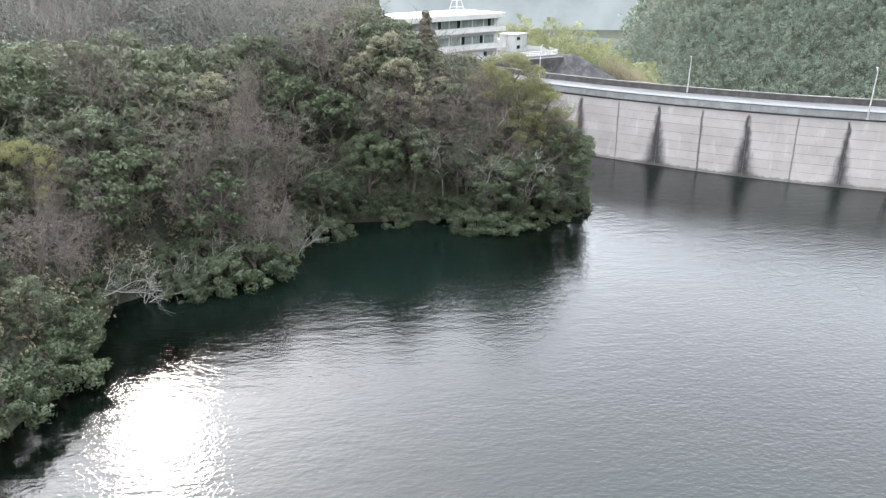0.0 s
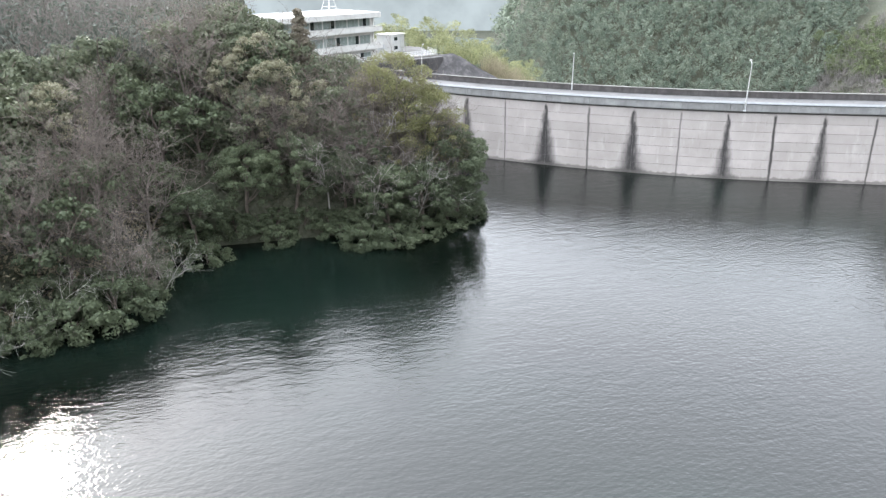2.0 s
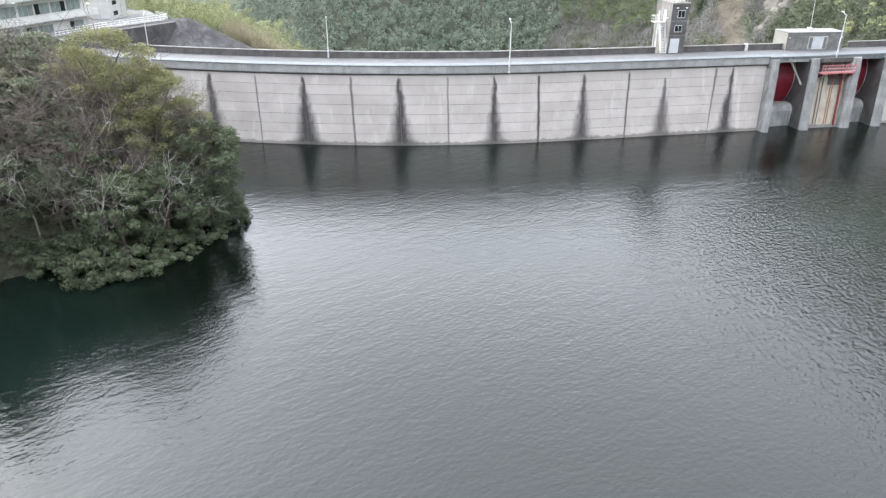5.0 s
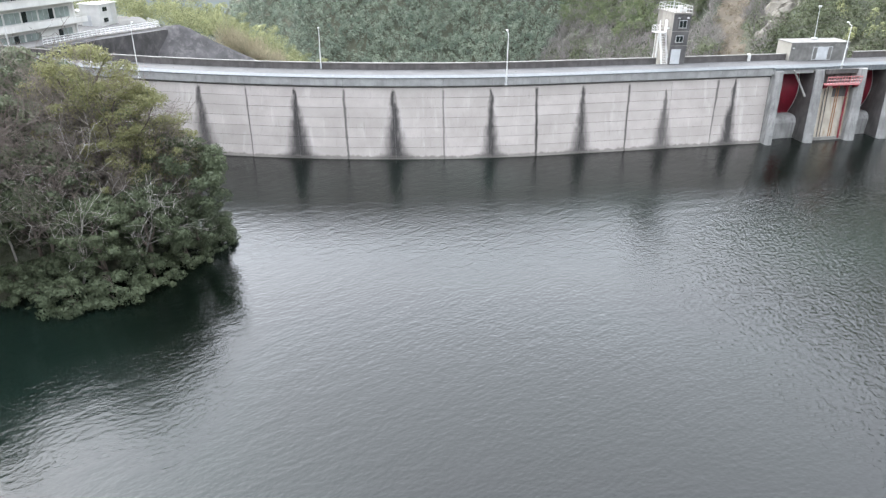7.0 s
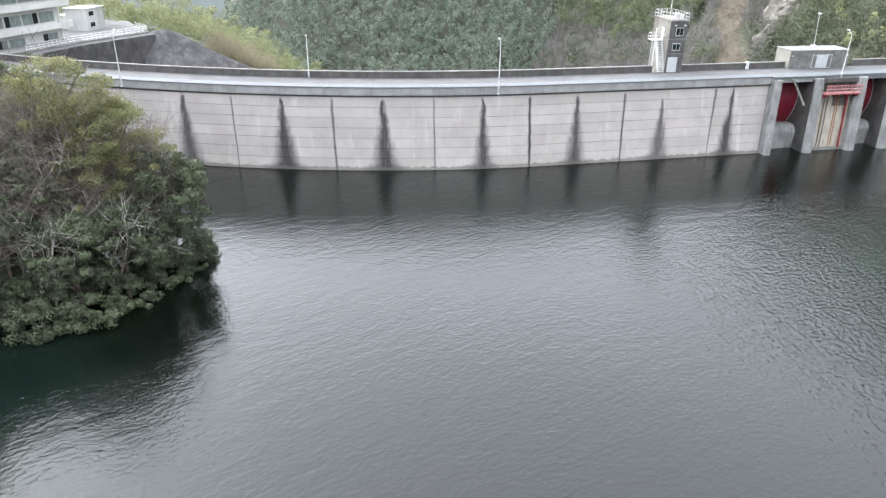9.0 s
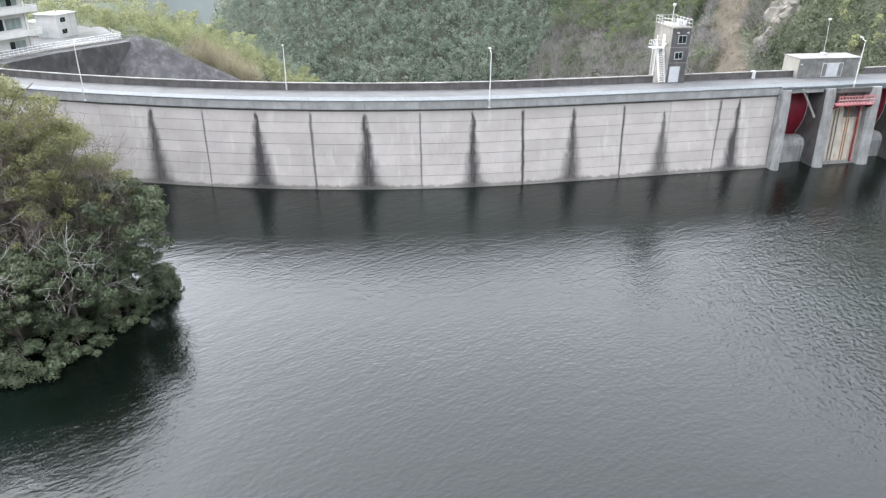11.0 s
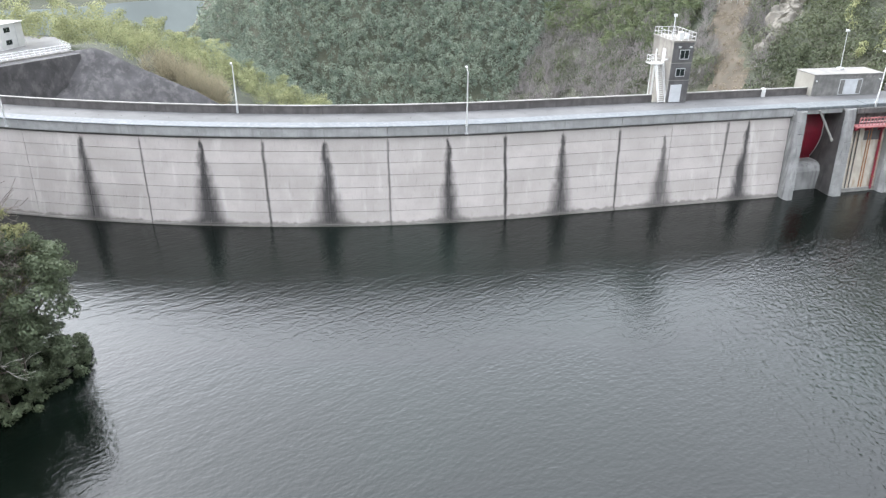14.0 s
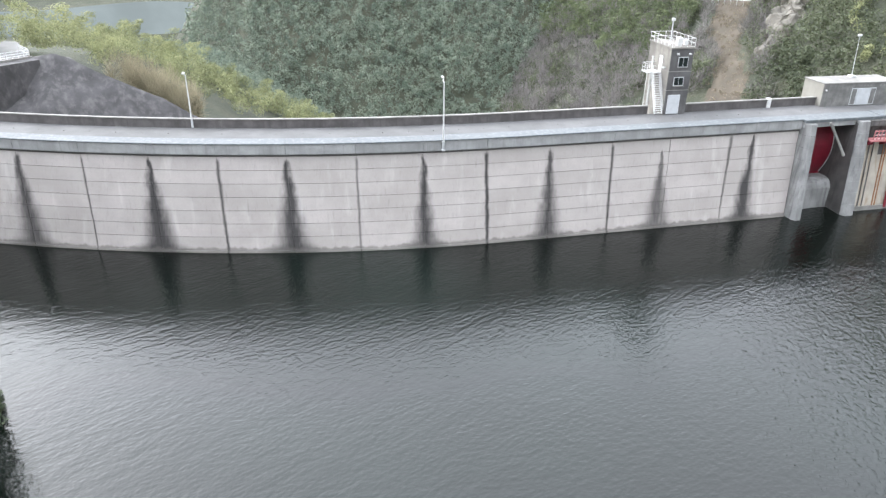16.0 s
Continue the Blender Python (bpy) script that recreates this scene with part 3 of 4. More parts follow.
gate_bay(61.9, 67.7)
gate_bay(77.5, 82.0)
brace = thing("bracing_strut", "pale weathered steel strut leaning across the gate bay", "strut")
part("strut", tubed(on_dam(63.6, 0.7, 12.0), on_dam(66.2, 0.0, 8.0), 0.16, sides=6), M_COPING, brace)
part("strut_foot", tubed(on_dam(66.1, 0.03, 8.15), on_dam(66.35, -0.03, 7.75), 0.2, sides=6), M_COPING, brace)

bay = thing("wall_intake_bay", "rust-streaked concrete wall between two piers", "wall", kind="structure")
part("bay_wall", swept(69.5, 75.6, [(face(-3) - 0.4, -3), (face(9.0) - 0.4, 9.0), (4, 9.0), (4, -3)], 1.0), M_BAY, bay)
part("bay_head", swept(69.5, 75.6, [(1.9, 9.0), (1.9, 11.2), (0.6, 11.25), (0.6, 11.95), (4, 11.95), (4, 9.0)], 1.0), M_PIERDARK, bay, "dark concrete head beam")
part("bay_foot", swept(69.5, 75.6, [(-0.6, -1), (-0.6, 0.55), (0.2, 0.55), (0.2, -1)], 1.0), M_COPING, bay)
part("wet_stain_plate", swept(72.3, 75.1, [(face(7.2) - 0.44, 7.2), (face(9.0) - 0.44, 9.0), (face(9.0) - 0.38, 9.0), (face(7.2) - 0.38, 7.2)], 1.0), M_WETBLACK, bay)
for x, mat, w in ((70.0, M_RUST, 0.07), (70.8, M_PIERDARK, 0.06), (71.4, M_PIERDARK, 0.06), (73.0, M_RUST, 0.05), (73.4, M_RUST, 0.05)):
    part("guide_rail", swept(x - w, x + w, [(face(0.5) - 0.5, 0.5), (face(8.9) - 0.5, 8.9), (face(8.9) - 0.36, 8.9), (face(0.5) - 0.36, 0.5)], 0.2), mat, bay)
pipe = thing("red_pipe", "red painted pipe running down the pier side", "pipe")
part("pipe", tubed(on_dam(74.8, face(9.4) - 0.7, 9.4), on_dam(74.8, face(0.3) - 0.7, 0.3), 0.16), M_RED, pipe)
for z in (2, 4.5, 7):
    part("pipe_clamp", tubed(on_dam(74.8, face(z) - 0.7, z), on_dam(74.8, face(z) - 0.7, z + 0.12), 0.22), M_RUST, pipe)

walkway = thing("service_walkway", "faded red steel service walkway with a railing", "walkway")
part("deck_beam", swept(69.3, 75.8, [(-0.6, 9.5), (-0.6, 9.62), (0.9, 9.62), (0.9, 9.5)], 2), M_REDRAIL, walkway)
for z in (9.9, 10.4, 10.9):
    part("rail", swept(69.3, 75.8, [(-0.6, z - 0.05), (-0.6, z + 0.05), (-0.52, z + 0.05), (-0.52, z - 0.05)], 2), M_PINK if z < 10.8 else M_REDRAIL, walkway)
for k in range(13):
    x = 69.35 + k * 0.532
    part("rail_post", swept(x - 0.05, x + 0.05, [(-0.64, 9.8), (-0.64, 11.05), (-0.56, 11.05), (-0.56, 9.8)], 0.2), M_REDRAIL, walkway)
for x in (69.6, 71.6, 73.7, 75.4):
    part("bracket", swept(x - 0.2, x + 0.2, [(-0.5, 9.55), (-0.3, 9.1), (0.4, 8.8), (0.5, 9.55)], 0.5), M_RED, walkway)


# ---- lamps on the crest ----
def street_lamp(at, turn, foot_z, head_z, bracket):
    ob = thing("street_lamp", "white steel street lamp on the dam crest" if bracket else "white steel street lamp standing by the parapet", "street lamp", "street lamps", at=pose(at.x, at.y, foot_z, 0, 0, turn))
    h = head_z - foot_z
    part("pole", tubed((0, 0, 0), (0, 0, h - 0.2), 0.105, 0.06), M_WHITE, ob)
    bm = bmesh.new()
    prev = Vector((0, 0, h - 0.2))
    for k in range(1, 5):
        cur = Vector((0, 0.8 * math.sin(k * 0.36), h - 0.2 + 0.45 * (1 - math.cos(k * 0.36))))
        tube(bm, prev, cur, 0.05, sides=6)
        prev = cur
    part("arm", bm, M_WHITE, ob)
    bm = bmesh.new()
    box(bm, -0.14, 0.14, 0.72, 1.32, prev.z - 0.1, prev.z + 0.08, 0.05)
    part("lamp_head", bm, M_WHITE, ob)
    part("base_sleeve", tubed((0, 0, -0.02), (0, 0, 1.0), 0.14, 0.12), M_STEEL, ob)
    if bracket:
        part("bracket", boxed(-0.2, 0.2, -0.16, 0.3, -0.15, 0.05, 0.03), M_STEEL, ob, "grey steel bracket bolted to the beam")
        part("clamp", boxed(-0.18, 0.18, -0.13, 0.2, 0.85, 1.0, 0.02), M_STEEL, ob)
    return ob


for x, off, foot, head, br in ((-41.3, 1.5, 11.3, 19.3, True), (15.45, 1.5, 11.25, 19.0, True), (74.4, 1.05, 11.6, 19.2, True), (-13.0, 8.3, 12.3, 18.6, False), (-67.0, 8.3, 12.3, 18.8, False)):
    street_lamp(on_crest(x, off, 0), 0 if br else 180, foot, head, br)


# ---- gate tower ----
def window(parent, x, z, w, h, y, panes=2):
    """A recessed sliding window in a wall that faces -y."""
    fr = part("window", boxed(x - w / 2 - 0.06, x + w / 2 + 0.06, y - 0.05, y + 0.02, z - h / 2 - 0.06, z + h / 2 + 0.06, 0.015), M_STEEL, parent, "aluminium-framed window")
    for k in range(panes):
        a = x - w / 2 + k * w / panes
        part("pane", boxed(a + 0.03, a + w / panes - 0.03, y - 0.065, y - 0.052, z - h / 2 + 0.03, z + h / 2 - 0.03), M_GLASS, fr)
    part("sill", boxed(x - w / 2 - 0.1, x + w / 2 + 0.1, y - 0.14, y - 0.055, z - h / 2 - 0.12, z - h / 2 - 0.06), M_COPING, fr)


def railing(parent, pts, z, h=1.05, rails=(0.5, 1.05), spacing=1.0, mat=None, r=0.035):
    mat = mat or M_WHITE
    for a, b in zip(pts, pts[1:]):
        a, b = Vector((*a, z)), Vector((*b, z))
        n = max(1, round((b - a).length / spacing))
        for k in range(n + 1):
            q = a.lerp(b, k / n)
            part("rail_post", tubed(q, q + Vector((0, 0, h)), r, sides=6), mat, parent)
        for zz in rails:
            part("rail", tubed(a + Vector((0, 0, zz)), b + Vector((0, 0, zz)), r, sides=6), mat, parent)


T = thing("gate_tower", "tall stained concrete gate tower with an outside stair", "tower", at=pose(45.2, 87.3, 12.3, 0, 0, 1.5))
TW, TD, TH = 3.05, 6.0, 8.1
bm = boxed(0, TW, 0.06, TD, -1.5, TH, 0.04)
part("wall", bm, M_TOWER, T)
part("front_wall", boxed(0.04, TW - 0.04, -0.02, 0.055, -0.3, TH - 0.05, 0.01), M_TOWERFRONT, T, "stained concrete front with shade put into its colour")
part("roof_slab", boxed(-0.12, TW + 0.12, -0.12, TD + 0.12, TH, TH + 0.22, 0.03), M_TOWER, T)
for z in (2.95, 5.3):
    part("lift_band", boxed(-0.015, TW + 0.015, -0.045, TD, z, z + 0.1, 0.01), M_COPING, T)
window(T, 1.75, 6.5, 1.25, 1.15, -0.02)
window(T, 1.5, 4.1, 1.25, 1.0, -0.02)
d = part("door", boxed(0.45, 1.95, -0.09, -0.025, 0.0, 2.35, 0.02), M_DOOR, T, "pale grey steel door")
part("handle", boxed(1.75, 1.81, -0.13, -0.09, 1.0, 1.2), M_STEEL, d)
part("door_frame", boxed(0.37, 2.03, -0.06, -0.022, 0.0, 2.43), M_STEEL, T)
for x in (0.75, 2.35):
    part("wall_lamp", boxed(x, x + 0.3, -0.3, -0.02, 7.4, 7.6, 0.03), M_WHITE, T, "white wall floodlight")
railing(T, [(0, 0), (TW, 0), (TW, TD), (0, TD), (0, 0)], TH + 0.2)
part("vent_box", boxed(1.2, 1.8, 0.9, 1.6, TH + 0.2, TH + 1.25, 0.03), M_WHITE, T, "white roof vent box")
part("vent_box", boxed(2.3, 2.75, 1.2, 1.7, TH + 0.2, TH + 0.9, 0.03), M_WHITE, T, "white roof vent box")
mast = part("mast", tubed((0.5, 1.6, TH + 0.2), (0.5, 1.6, TH + 3.3), 0.07), M_STEEL, T)
part("camera_head", boxed(0.3, 0.75, 1.45, 1.75, TH + 3.1, TH + 3.5, 0.06), M_WHITE, mast, "white weather sensor head")
part("side_door", boxed(-0.05, -0.0, 1.9, 2.8, 4.95, 6.95, 0.01), M_WHITE, T, "white side door")
# stair on the tower's left side
stair = part("stair", boxed(-1.9, -0.02, 2.0, 3.6, 4.82, 4.94, 0.01), M_WHITE, T, "white steel stair with a landing")
for side in (-1.15, -0.15):
    bm = bmesh.new()
    tube(bm, (side, 0.0, 0.05), (side, 2.2, 4.85), 0.09, sides=4)
    part("stringer", bm, M_WHITE, stair)
    for zz in (0.55, 1.0):
        part("hand_rail", tubed((side, -0.05, zz), (side, 2.1, 4.85 + zz), 0.035, sides=6), M_WHITE, stair)
for k in range(19):
    f = (k + 0.5) / 19
    part("tread", boxed(-1.12, -0.18, 2.2 * f - 0.13, 2.2 * f + 0.13, 4.85 * f - 0.02, 4.85 * f + 0.03), M_WHITE, stair)
for k in range(7):
    f = k / 6
    part("baluster", tubed((-1.15, 2.2 * f, 4.85 * f), (-1.15, 2.2 * f, 4.85 * f + 1.0), 0.03, sides=6), M_WHITE, stair)
for q in ((-1.85, 2.1), (-1.85, 2.85), (-1.85, 3.55), (-0.9, 3.55)):
    part("landing_post", tubed((*q, 4.9), (*q, 5.95), 0.035, sides=6), M_WHITE, stair)
for zz in (5.4, 5.95):
    part("landing_rail", tubed((-1.85, 2.1, zz), (-1.85, 3.55, zz), 0.035, sides=6), M_WHITE, stair)
    part("landing_rail", tubed((-1.85, 3.55, zz), (-0.05, 3.55, zz), 0.035, sides=6), M_WHITE, stair)
for q in ((-1.15, 3.5), (-1.15, 2.6)):
    part("landing_leg", tubed((*q, -0.3), (*q, 4.9), 0.06, sides=6), M_WHITE, stair)
part("cable_duct", boxed(-0.12, -0.0, 4.4, 4.7, -0.3, 6.5, 0.01), M_WHITE, T)
part("side_light", boxed(-0.35, -0.0, 0.9, 1.15, 5.6, 5.8, 0.02), M_WHITE, T, "white wall lamp")

# ---- control house by the spillway ----
CH = thing("control_house", "flat-roofed grey control house with a pale sliding door", "building", at=pose(68.3, 88.7, 12.3, 0, 0, 1.5))
part("wall", boxed(0, 11.2, 0.05, 4.1, -1, 2.9, 0.03), M_CREAMWALL, CH, "cream-white side walls")
part("front_wall", boxed(0.02, 11.18, -0.03, 0.045, -0.3, 2.88, 0.01), M_HOUSEFRONT, CH, "peeling grey render")
part("roof", boxed(-0.1, 11.3, -0.12, 4.2, 2.9, 3.04, 0.03), M_COPING, CH, "streaked pale flat roof")
part("door_surround", boxed(4.3, 8.0, -0.07, -0.032, 0.0, 2.25, 0.01), M_STEEL, CH)
d = part("door", boxed(5.2, 7.1, -0.13, -0.075, 0.0, 2.2, 0.02), M_DOOR, CH, "pale grey sliding door")
part("handle", boxed(6.85, 6.91, -0.16, -0.132, 0.95, 1.2), M_STEEL, d)
for x in (4.4, 7.25):
    part("side_panel", boxed(x, x + 0.65, -0.1, -0.075, 0.1, 2.15), M_HOUSEFRONT, CH)
for x, w in ((5.5, 0.22), (5.95, 0.32), (6.5, 0.22), (6.95, 0.32), (8.4, 0.32), (9.0, 0.27), (9.6, 0.32)):
    part("faded_sign_bar", boxed(x, x + w, -0.045, -0.032, 2.45, 2.66), M_COPING, CH)
part("wall_lamp", boxed(0.3, 0.5, -0.25, -0.03, 2.0, 2.2, 0.03), M_WHITE, CH)
part("wall_lamp", boxed(10.7, 10.9, -0.25, -0.03, 2.0, 2.2, 0.03), M_WHITE, CH)
mast = part("mast", tubed((6.2, 2.9, 3.0), (5.9, 2.9, 8.6), 0.06, 0.04), M_STEEL, CH)
part("sensor_head", boxed(5.65, 6.2, 2.75, 3.05, 8.5, 8.8, 0.05), M_WHITE, mast, "white sensor head")
part("roof_box", boxed(5.8, 6.6, 2.5, 3.3, 3.04, 3.35, 0.04), M_STEEL, CH)

# ---- office, small house and fenced yard behind the left end ----
yaw = math.degrees(math.atan2(15.5, 8.6))
O = thing("office_building", "white three-storey office building with long balconies", "building", at=pose(-64.6, 135.6, 9.6, 0, 0, yaw))
OL, OD = 36.0, 14.0
part("wall", boxed(-OL, 0, 0.0, OD, -2, 12.0), M_OFFICE, O)
part("roof_parapet", boxed(-OL - 1.0, 1.2, -1.6, OD + 0.6, 11.4, 12.7, 0.05), M_OFFICE, O)
for f in range(3):
    z = 4.2 * f
    if f:
        b = part("balcony", boxed(-OL - 0.4, 1.6, -1.5, 0.0, z - 0.25, z, 0.03), M_OFFICE, O, "white balcony with a solid front")
        part("balcony_front", boxed(-OL - 0.4, 1.6, -1.55, -1.43, z - 0.3, z + 0.85, 0.02), M_OFFICE, b)
        part("balcony_rail", tubed((-OL - 0.4, -1.5, z + 1.1), (1.6, -1.5, z + 1.1), 0.04, sides=6), M_WHITE, b)
        part("balcony_end", boxed(1.5, 1.6, -1.43, 3.0, z - 0.3, z + 0.85, 0.02), M_OFFICE, b)
    for k in range(9):
        x = -1.4 - k * 3.9
        if f == 0 and k == 1:
            continue
        w = part("window", boxed(x - 3.6, x, -0.07, -0.01, z + 1.0, z + 3.1, 0.02), M_STEEL, O, "window with pale green blinds")
        for j in range(3):
            part("pane", boxed(x - 3.55 + j * 1.18, x - 3.55 + j * 1.18 + 1.1, -0.1, -0.075, z + 1.06, z + 3.04), M_CURTAIN if (j + 2 * k + 3 * f) % 7 else M_GLASS, w)
part("column", boxed(-0.6, -0.1, -0.25, -0.01, -2, 11.3, 0.02), M_OFFICE, O)
tower = part("roof_mast", boxed(-12, -9, 3, 6, 12.7, 12.9, 0.02), M_STEEL, O, "white steel antenna frame on the roof")
for a, b in (((-12, 3), (-10.8, 4.2)), ((-9, 3), (-10.2, 4.2)), ((-12, 6), (-10.8, 4.8)), ((-9, 6), (-10.2, 4.8))):
    part("mast_leg", tubed((*a, 12.8), (*b, 18.0), 0.1, 0.07, sides=6), M_WHITE, tower)
for z in (14.2, 15.8):
    f = (z - 12.8) / 5.2
    q = [(-12 + 1.2 * f, 3 + 1.2 * f), (-9 - 1.2 * f, 3 + 1.2 * f), (-9 - 1.2 * f, 6 - 1.2 * f), (-12 + 1.2 * f, 6 - 1.2 * f)]
    for a, b in zip(q, q[1:] + q[:1]):
        part("mast_brace", tubed((*a, z), (*b, z), 0.05, sides=6), M_WHITE, tower)

HS = thing("annex_house", "small white two-storey annex with a shutter door", "building", at=pose(-67.0, 145.9, 11.2, 0, 0, -20))
part("wall", boxed(0, 5.0, 0, 6.0, -1, 4.6, 0.03), M_WHITE, HS)
part("roof", boxed(-0.25, 5.25, -0.3, 6.2, 4.6, 4.8, 0.03), M_OFFICE, HS)
sh = part("shutter", boxed(0.4, 2.6, -0.06, -0.01, 0, 2.3, 0.01), M_DOOR, HS, "grey roller shutter")
for k in range(8):
    part("slat", boxed(0.45, 2.55, -0.085, -0.065, 0.05 + k * 0.28, 0.29 + k * 0.28), M_DOOR, sh)
for z in (1.3, 3.6):
    w = part("window", boxed(5.0, 5.06, 1.0, 2.6, z - 0.5, z + 0.5, 0.01), M_STEEL, HS, "dark sliding window")
    part("pane", boxed(5.065, 5.08, 1.05, 1.78, z - 0.45, z + 0.45), M_GLASS, w)
    part("pane", boxed(5.065, 5.08, 1.82, 2.55, z - 0.45, z + 0.45), M_GLASS, w)
part("drain_pipe", tubed((5.08, 4.0, 0), (5.08, 4.0, 4.6), 0.05, sides=6), M_STEEL, HS)
part("lean_to", boxed(-4.5, -0.02, 1.5, 5.5, -0.5, 2.9, 0.03), M_OFFICE, HS, "low white side wing")

yard = thing("yard", "pale paved yard behind a dark retaining wall", "yard", kind="structure")
ring = [(-49.9, 142.6), (-60.4, 129.9), (-72, 112), (-100, 112), (-100, 175), (-58, 160)]
part("paving", prism(bmesh.new(), ring, 9.0, 11.25), M_YARD, yard)
part("retaining_wall", prism(bmesh.new(), [(-49.7, 142.5), (-60.2, 129.6), (-66, 119), (-64, 117), (-58, 127.5), (-47.5, 140.5)], -14, 11.1), M_SHOT, yard, "dark mortar retaining wall")
part("wall_coping", prism(bmesh.new(), [(-49.6, 142.7), (-60.3, 129.7), (-66.2, 119.4), (-65.8, 119.0), (-59.9, 129.3), (-49.2, 142.4)], 11.1, 11.42), M_COPING, yard)
fence = thing("fence", "white steel fence along the edge of the yard", "fence")
pts = [(-49.7, 142.6), (-60.1, 129.8), (-66, 119.5)]
railing(fence, pts, 11.4, 1.15, (0.3, 0.72, 1.15), 1.0, M_FENCE, 0.05)
railing(fence, [(-49.7, 142.6), (-53.5, 148.5)], 11.4, 1.15, (0.3, 0.72, 1.15), 1.0, M_FENCE, 0.05)


def mound_height(X, Y):
    top = np.interp(X, [-62, -54, -50, -45.5, -42, -38.5, -32, -26, -18, -8], [11.0, 11.0, 11.2, 12.0, 10.4, 8.4, 5.2, 2.1, -3.5, -9])
    ridge = 142.5
    fall = np.where(Y < ridge, (ridge - Y) * 0.95, (Y - ridge) * 0.7)
    lump = 0.35 * np.sin(X * 0.9 + Y * 0.5) + 0.3 * np.sin(X * 0.37 - Y * 0.8 + 1) + 0.18 * np.sin(X * 2.1 + Y * 1.3)
    return top - fall + lump * np.clip(fall, 0, 1)


tagged(height_sheet("embankment", np.arange(-62, -6, 0.8), np.arange(112, 156, 0.8), mound_height, M_SHOT), "dark sprayed-mortar embankment slope with pale patches", "embankment", kind="structure")


# ---- plants ----
def unit(v):
    return v / np.maximum(np.linalg.norm(v, axis=-1, keepdims=True), 1e-6)


def strokes(rng, c, w, length, width):
    """Thin upright twig strokes along w."""
    w = unit(w)
    b = unit(np.cross(w, rng.normal(size=w.shape)))
    k = len(c)
    L = (length * rng.uniform(0.5, 1.3, k))[:, None] * 0.5
    W = np.full((k, 1), width * 0.5)
    return np.stack([c - w * L - b * W, c - w * L + b * W, c + w * L + b * W * 0.3, c + w * L - b * W * 0.3], 1)


def blades(rng, c, n, length, width):
    """Leaf quads at c, lying square to n, as corners (N, 4, 3)."""
    n = unit(n)
    t = unit(np.cross(n, rng.normal(size=n.shape)))
    b = np.cross(n, t)
    k = len(c)
    L = (length * rng.uniform(0.6, 1.3, k))[:, None] * 0.5
    W = (width * rng.uniform(0.6, 1.3, k))[:, None] * 0.5
    sag = n * L * 0.25
    return np.stack([c - t * L - sag, c - b * W + sag * 0.3, c + t * L - sag, c + b * W + sag * 0.3], 1)


def crown_blades(rng, radius, height, base, lobes, per, leaf, shape="round", open_=0.0):
    """The leaves of a crown: many shells of leaves on uneven lobes."""
    out = []
    for k in range(lobes):
        if shape == "cone":
            f = (k + 0.5) / lobes
            r = radius * (1.05 - f) * rng.uniform(0.5, 1.0)
            a = k * 2.4 + rng.uniform(-0.4, 0.4)
            c = np.array([math.cos(a) * r, math.sin(a) * r, base + height * f])
            lr = radius * (0.42 - 0.26 * f)
        else:
            f = rng.uniform(0.0, 1.0) ** 0.8
            rr = radius * math.sqrt(max(0.05, 1 - (1.75 * f - 0.75) ** 2)) * rng.uniform(0.35, 1.0) ** 0.5
            a = k * 2.39996 + rng.uniform(-0.5, 0.5)
            c = np.array([math.cos(a) * rr, math.sin(a) * rr, base + height * (0.08 + 0.84 * f)])
            lr = radius * rng.uniform(0.5, 0.95) * 1.75 / math.sqrt(lobes)
        v = unit(rng.normal(size=(per, 3)) + np.array([0, 0, 0.55]))
        rad = lr * rng.uniform(0.45 - 0.2 * open_, 1.08, per) ** 0.6
        p = c + v * rad[:, None] * np.array([1.15, 1.15, 0.8])
        p += rng.normal(size=p.shape) * 0.06 * lr
        out.append(blades(rng, p, v + rng.normal(size=v.shape) * 0.4, leaf, leaf * 0.55))
    return np.concatenate(out)


def quads_object(name, Q, mat, parent=None):
    return poly_object(name, Q.reshape(-1, 3), np.arange(len(Q) * 4).reshape(-1, 4), mat, parent)


def limbs(rng, height, spread, levels, kids, r0, up=0.5, first=0.3):
    """Branches as a list of (start, end, r0, r1)."""
    segs = []

    def grow(p, w, length, r, lev):
        steps = 3 if lev < 2 else 2
        for s in range(steps):
            w = unit(w + rng.normal(size=3) * (0.12 + 0.06 * lev))
            q = p + w * length / steps
            segs.append((p, q, r, r * 0.8))
            r *= 0.8
            if lev < levels and (lev > 0 or (s + 1) / steps > first):
                for _ in range(kids[lev]):
                    side = unit(rng.normal(size=3))
                    d = unit(w * 0.75 + side * spread + np.array([0, 0, up * 0.4]))
                    grow(q, d, length * rng.uniform(0.45, 0.72), r * 0.62, lev + 1)
            p = q

    grow(np.zeros(3), np.array([0.0, 0.0, 1.0]), height, r0, 0)
    return segs


def limbs_object(name, segs, mat, parent=None, sides=3, least=0.012):
    A = np.array([s[0] for s in segs])
    B = np.array([s[1] for s in segs])
    R0 = np.maximum([s[2] for s in segs], least)[:, None]
    R1 = np.maximum([s[3] for s in segs], least)[:, None]
    w = unit(B - A)
    u = unit(np.cross(w, np.array([0.31, 0.71, 0.63])))
    v = np.cross(w, u)
    rings = []
    for c, r in ((A, R0), (B, R1)):
        for k in range(sides):
            a = math.tau * k / sides
            rings.append(c + (u * math.cos(a) + v * math.sin(a)) * r)
    V = np.stack(rings, 1)
    n = len(segs)
    base = np.arange(n)[:, None] * (2 * sides)
    F = np.concatenate([base + np.array([k, (k + 1) % sides, sides + (k + 1) % sides, sides + k]) for k in range(sides)])
    return poly_object(name, V.reshape(-1, 3), F, mat, parent)


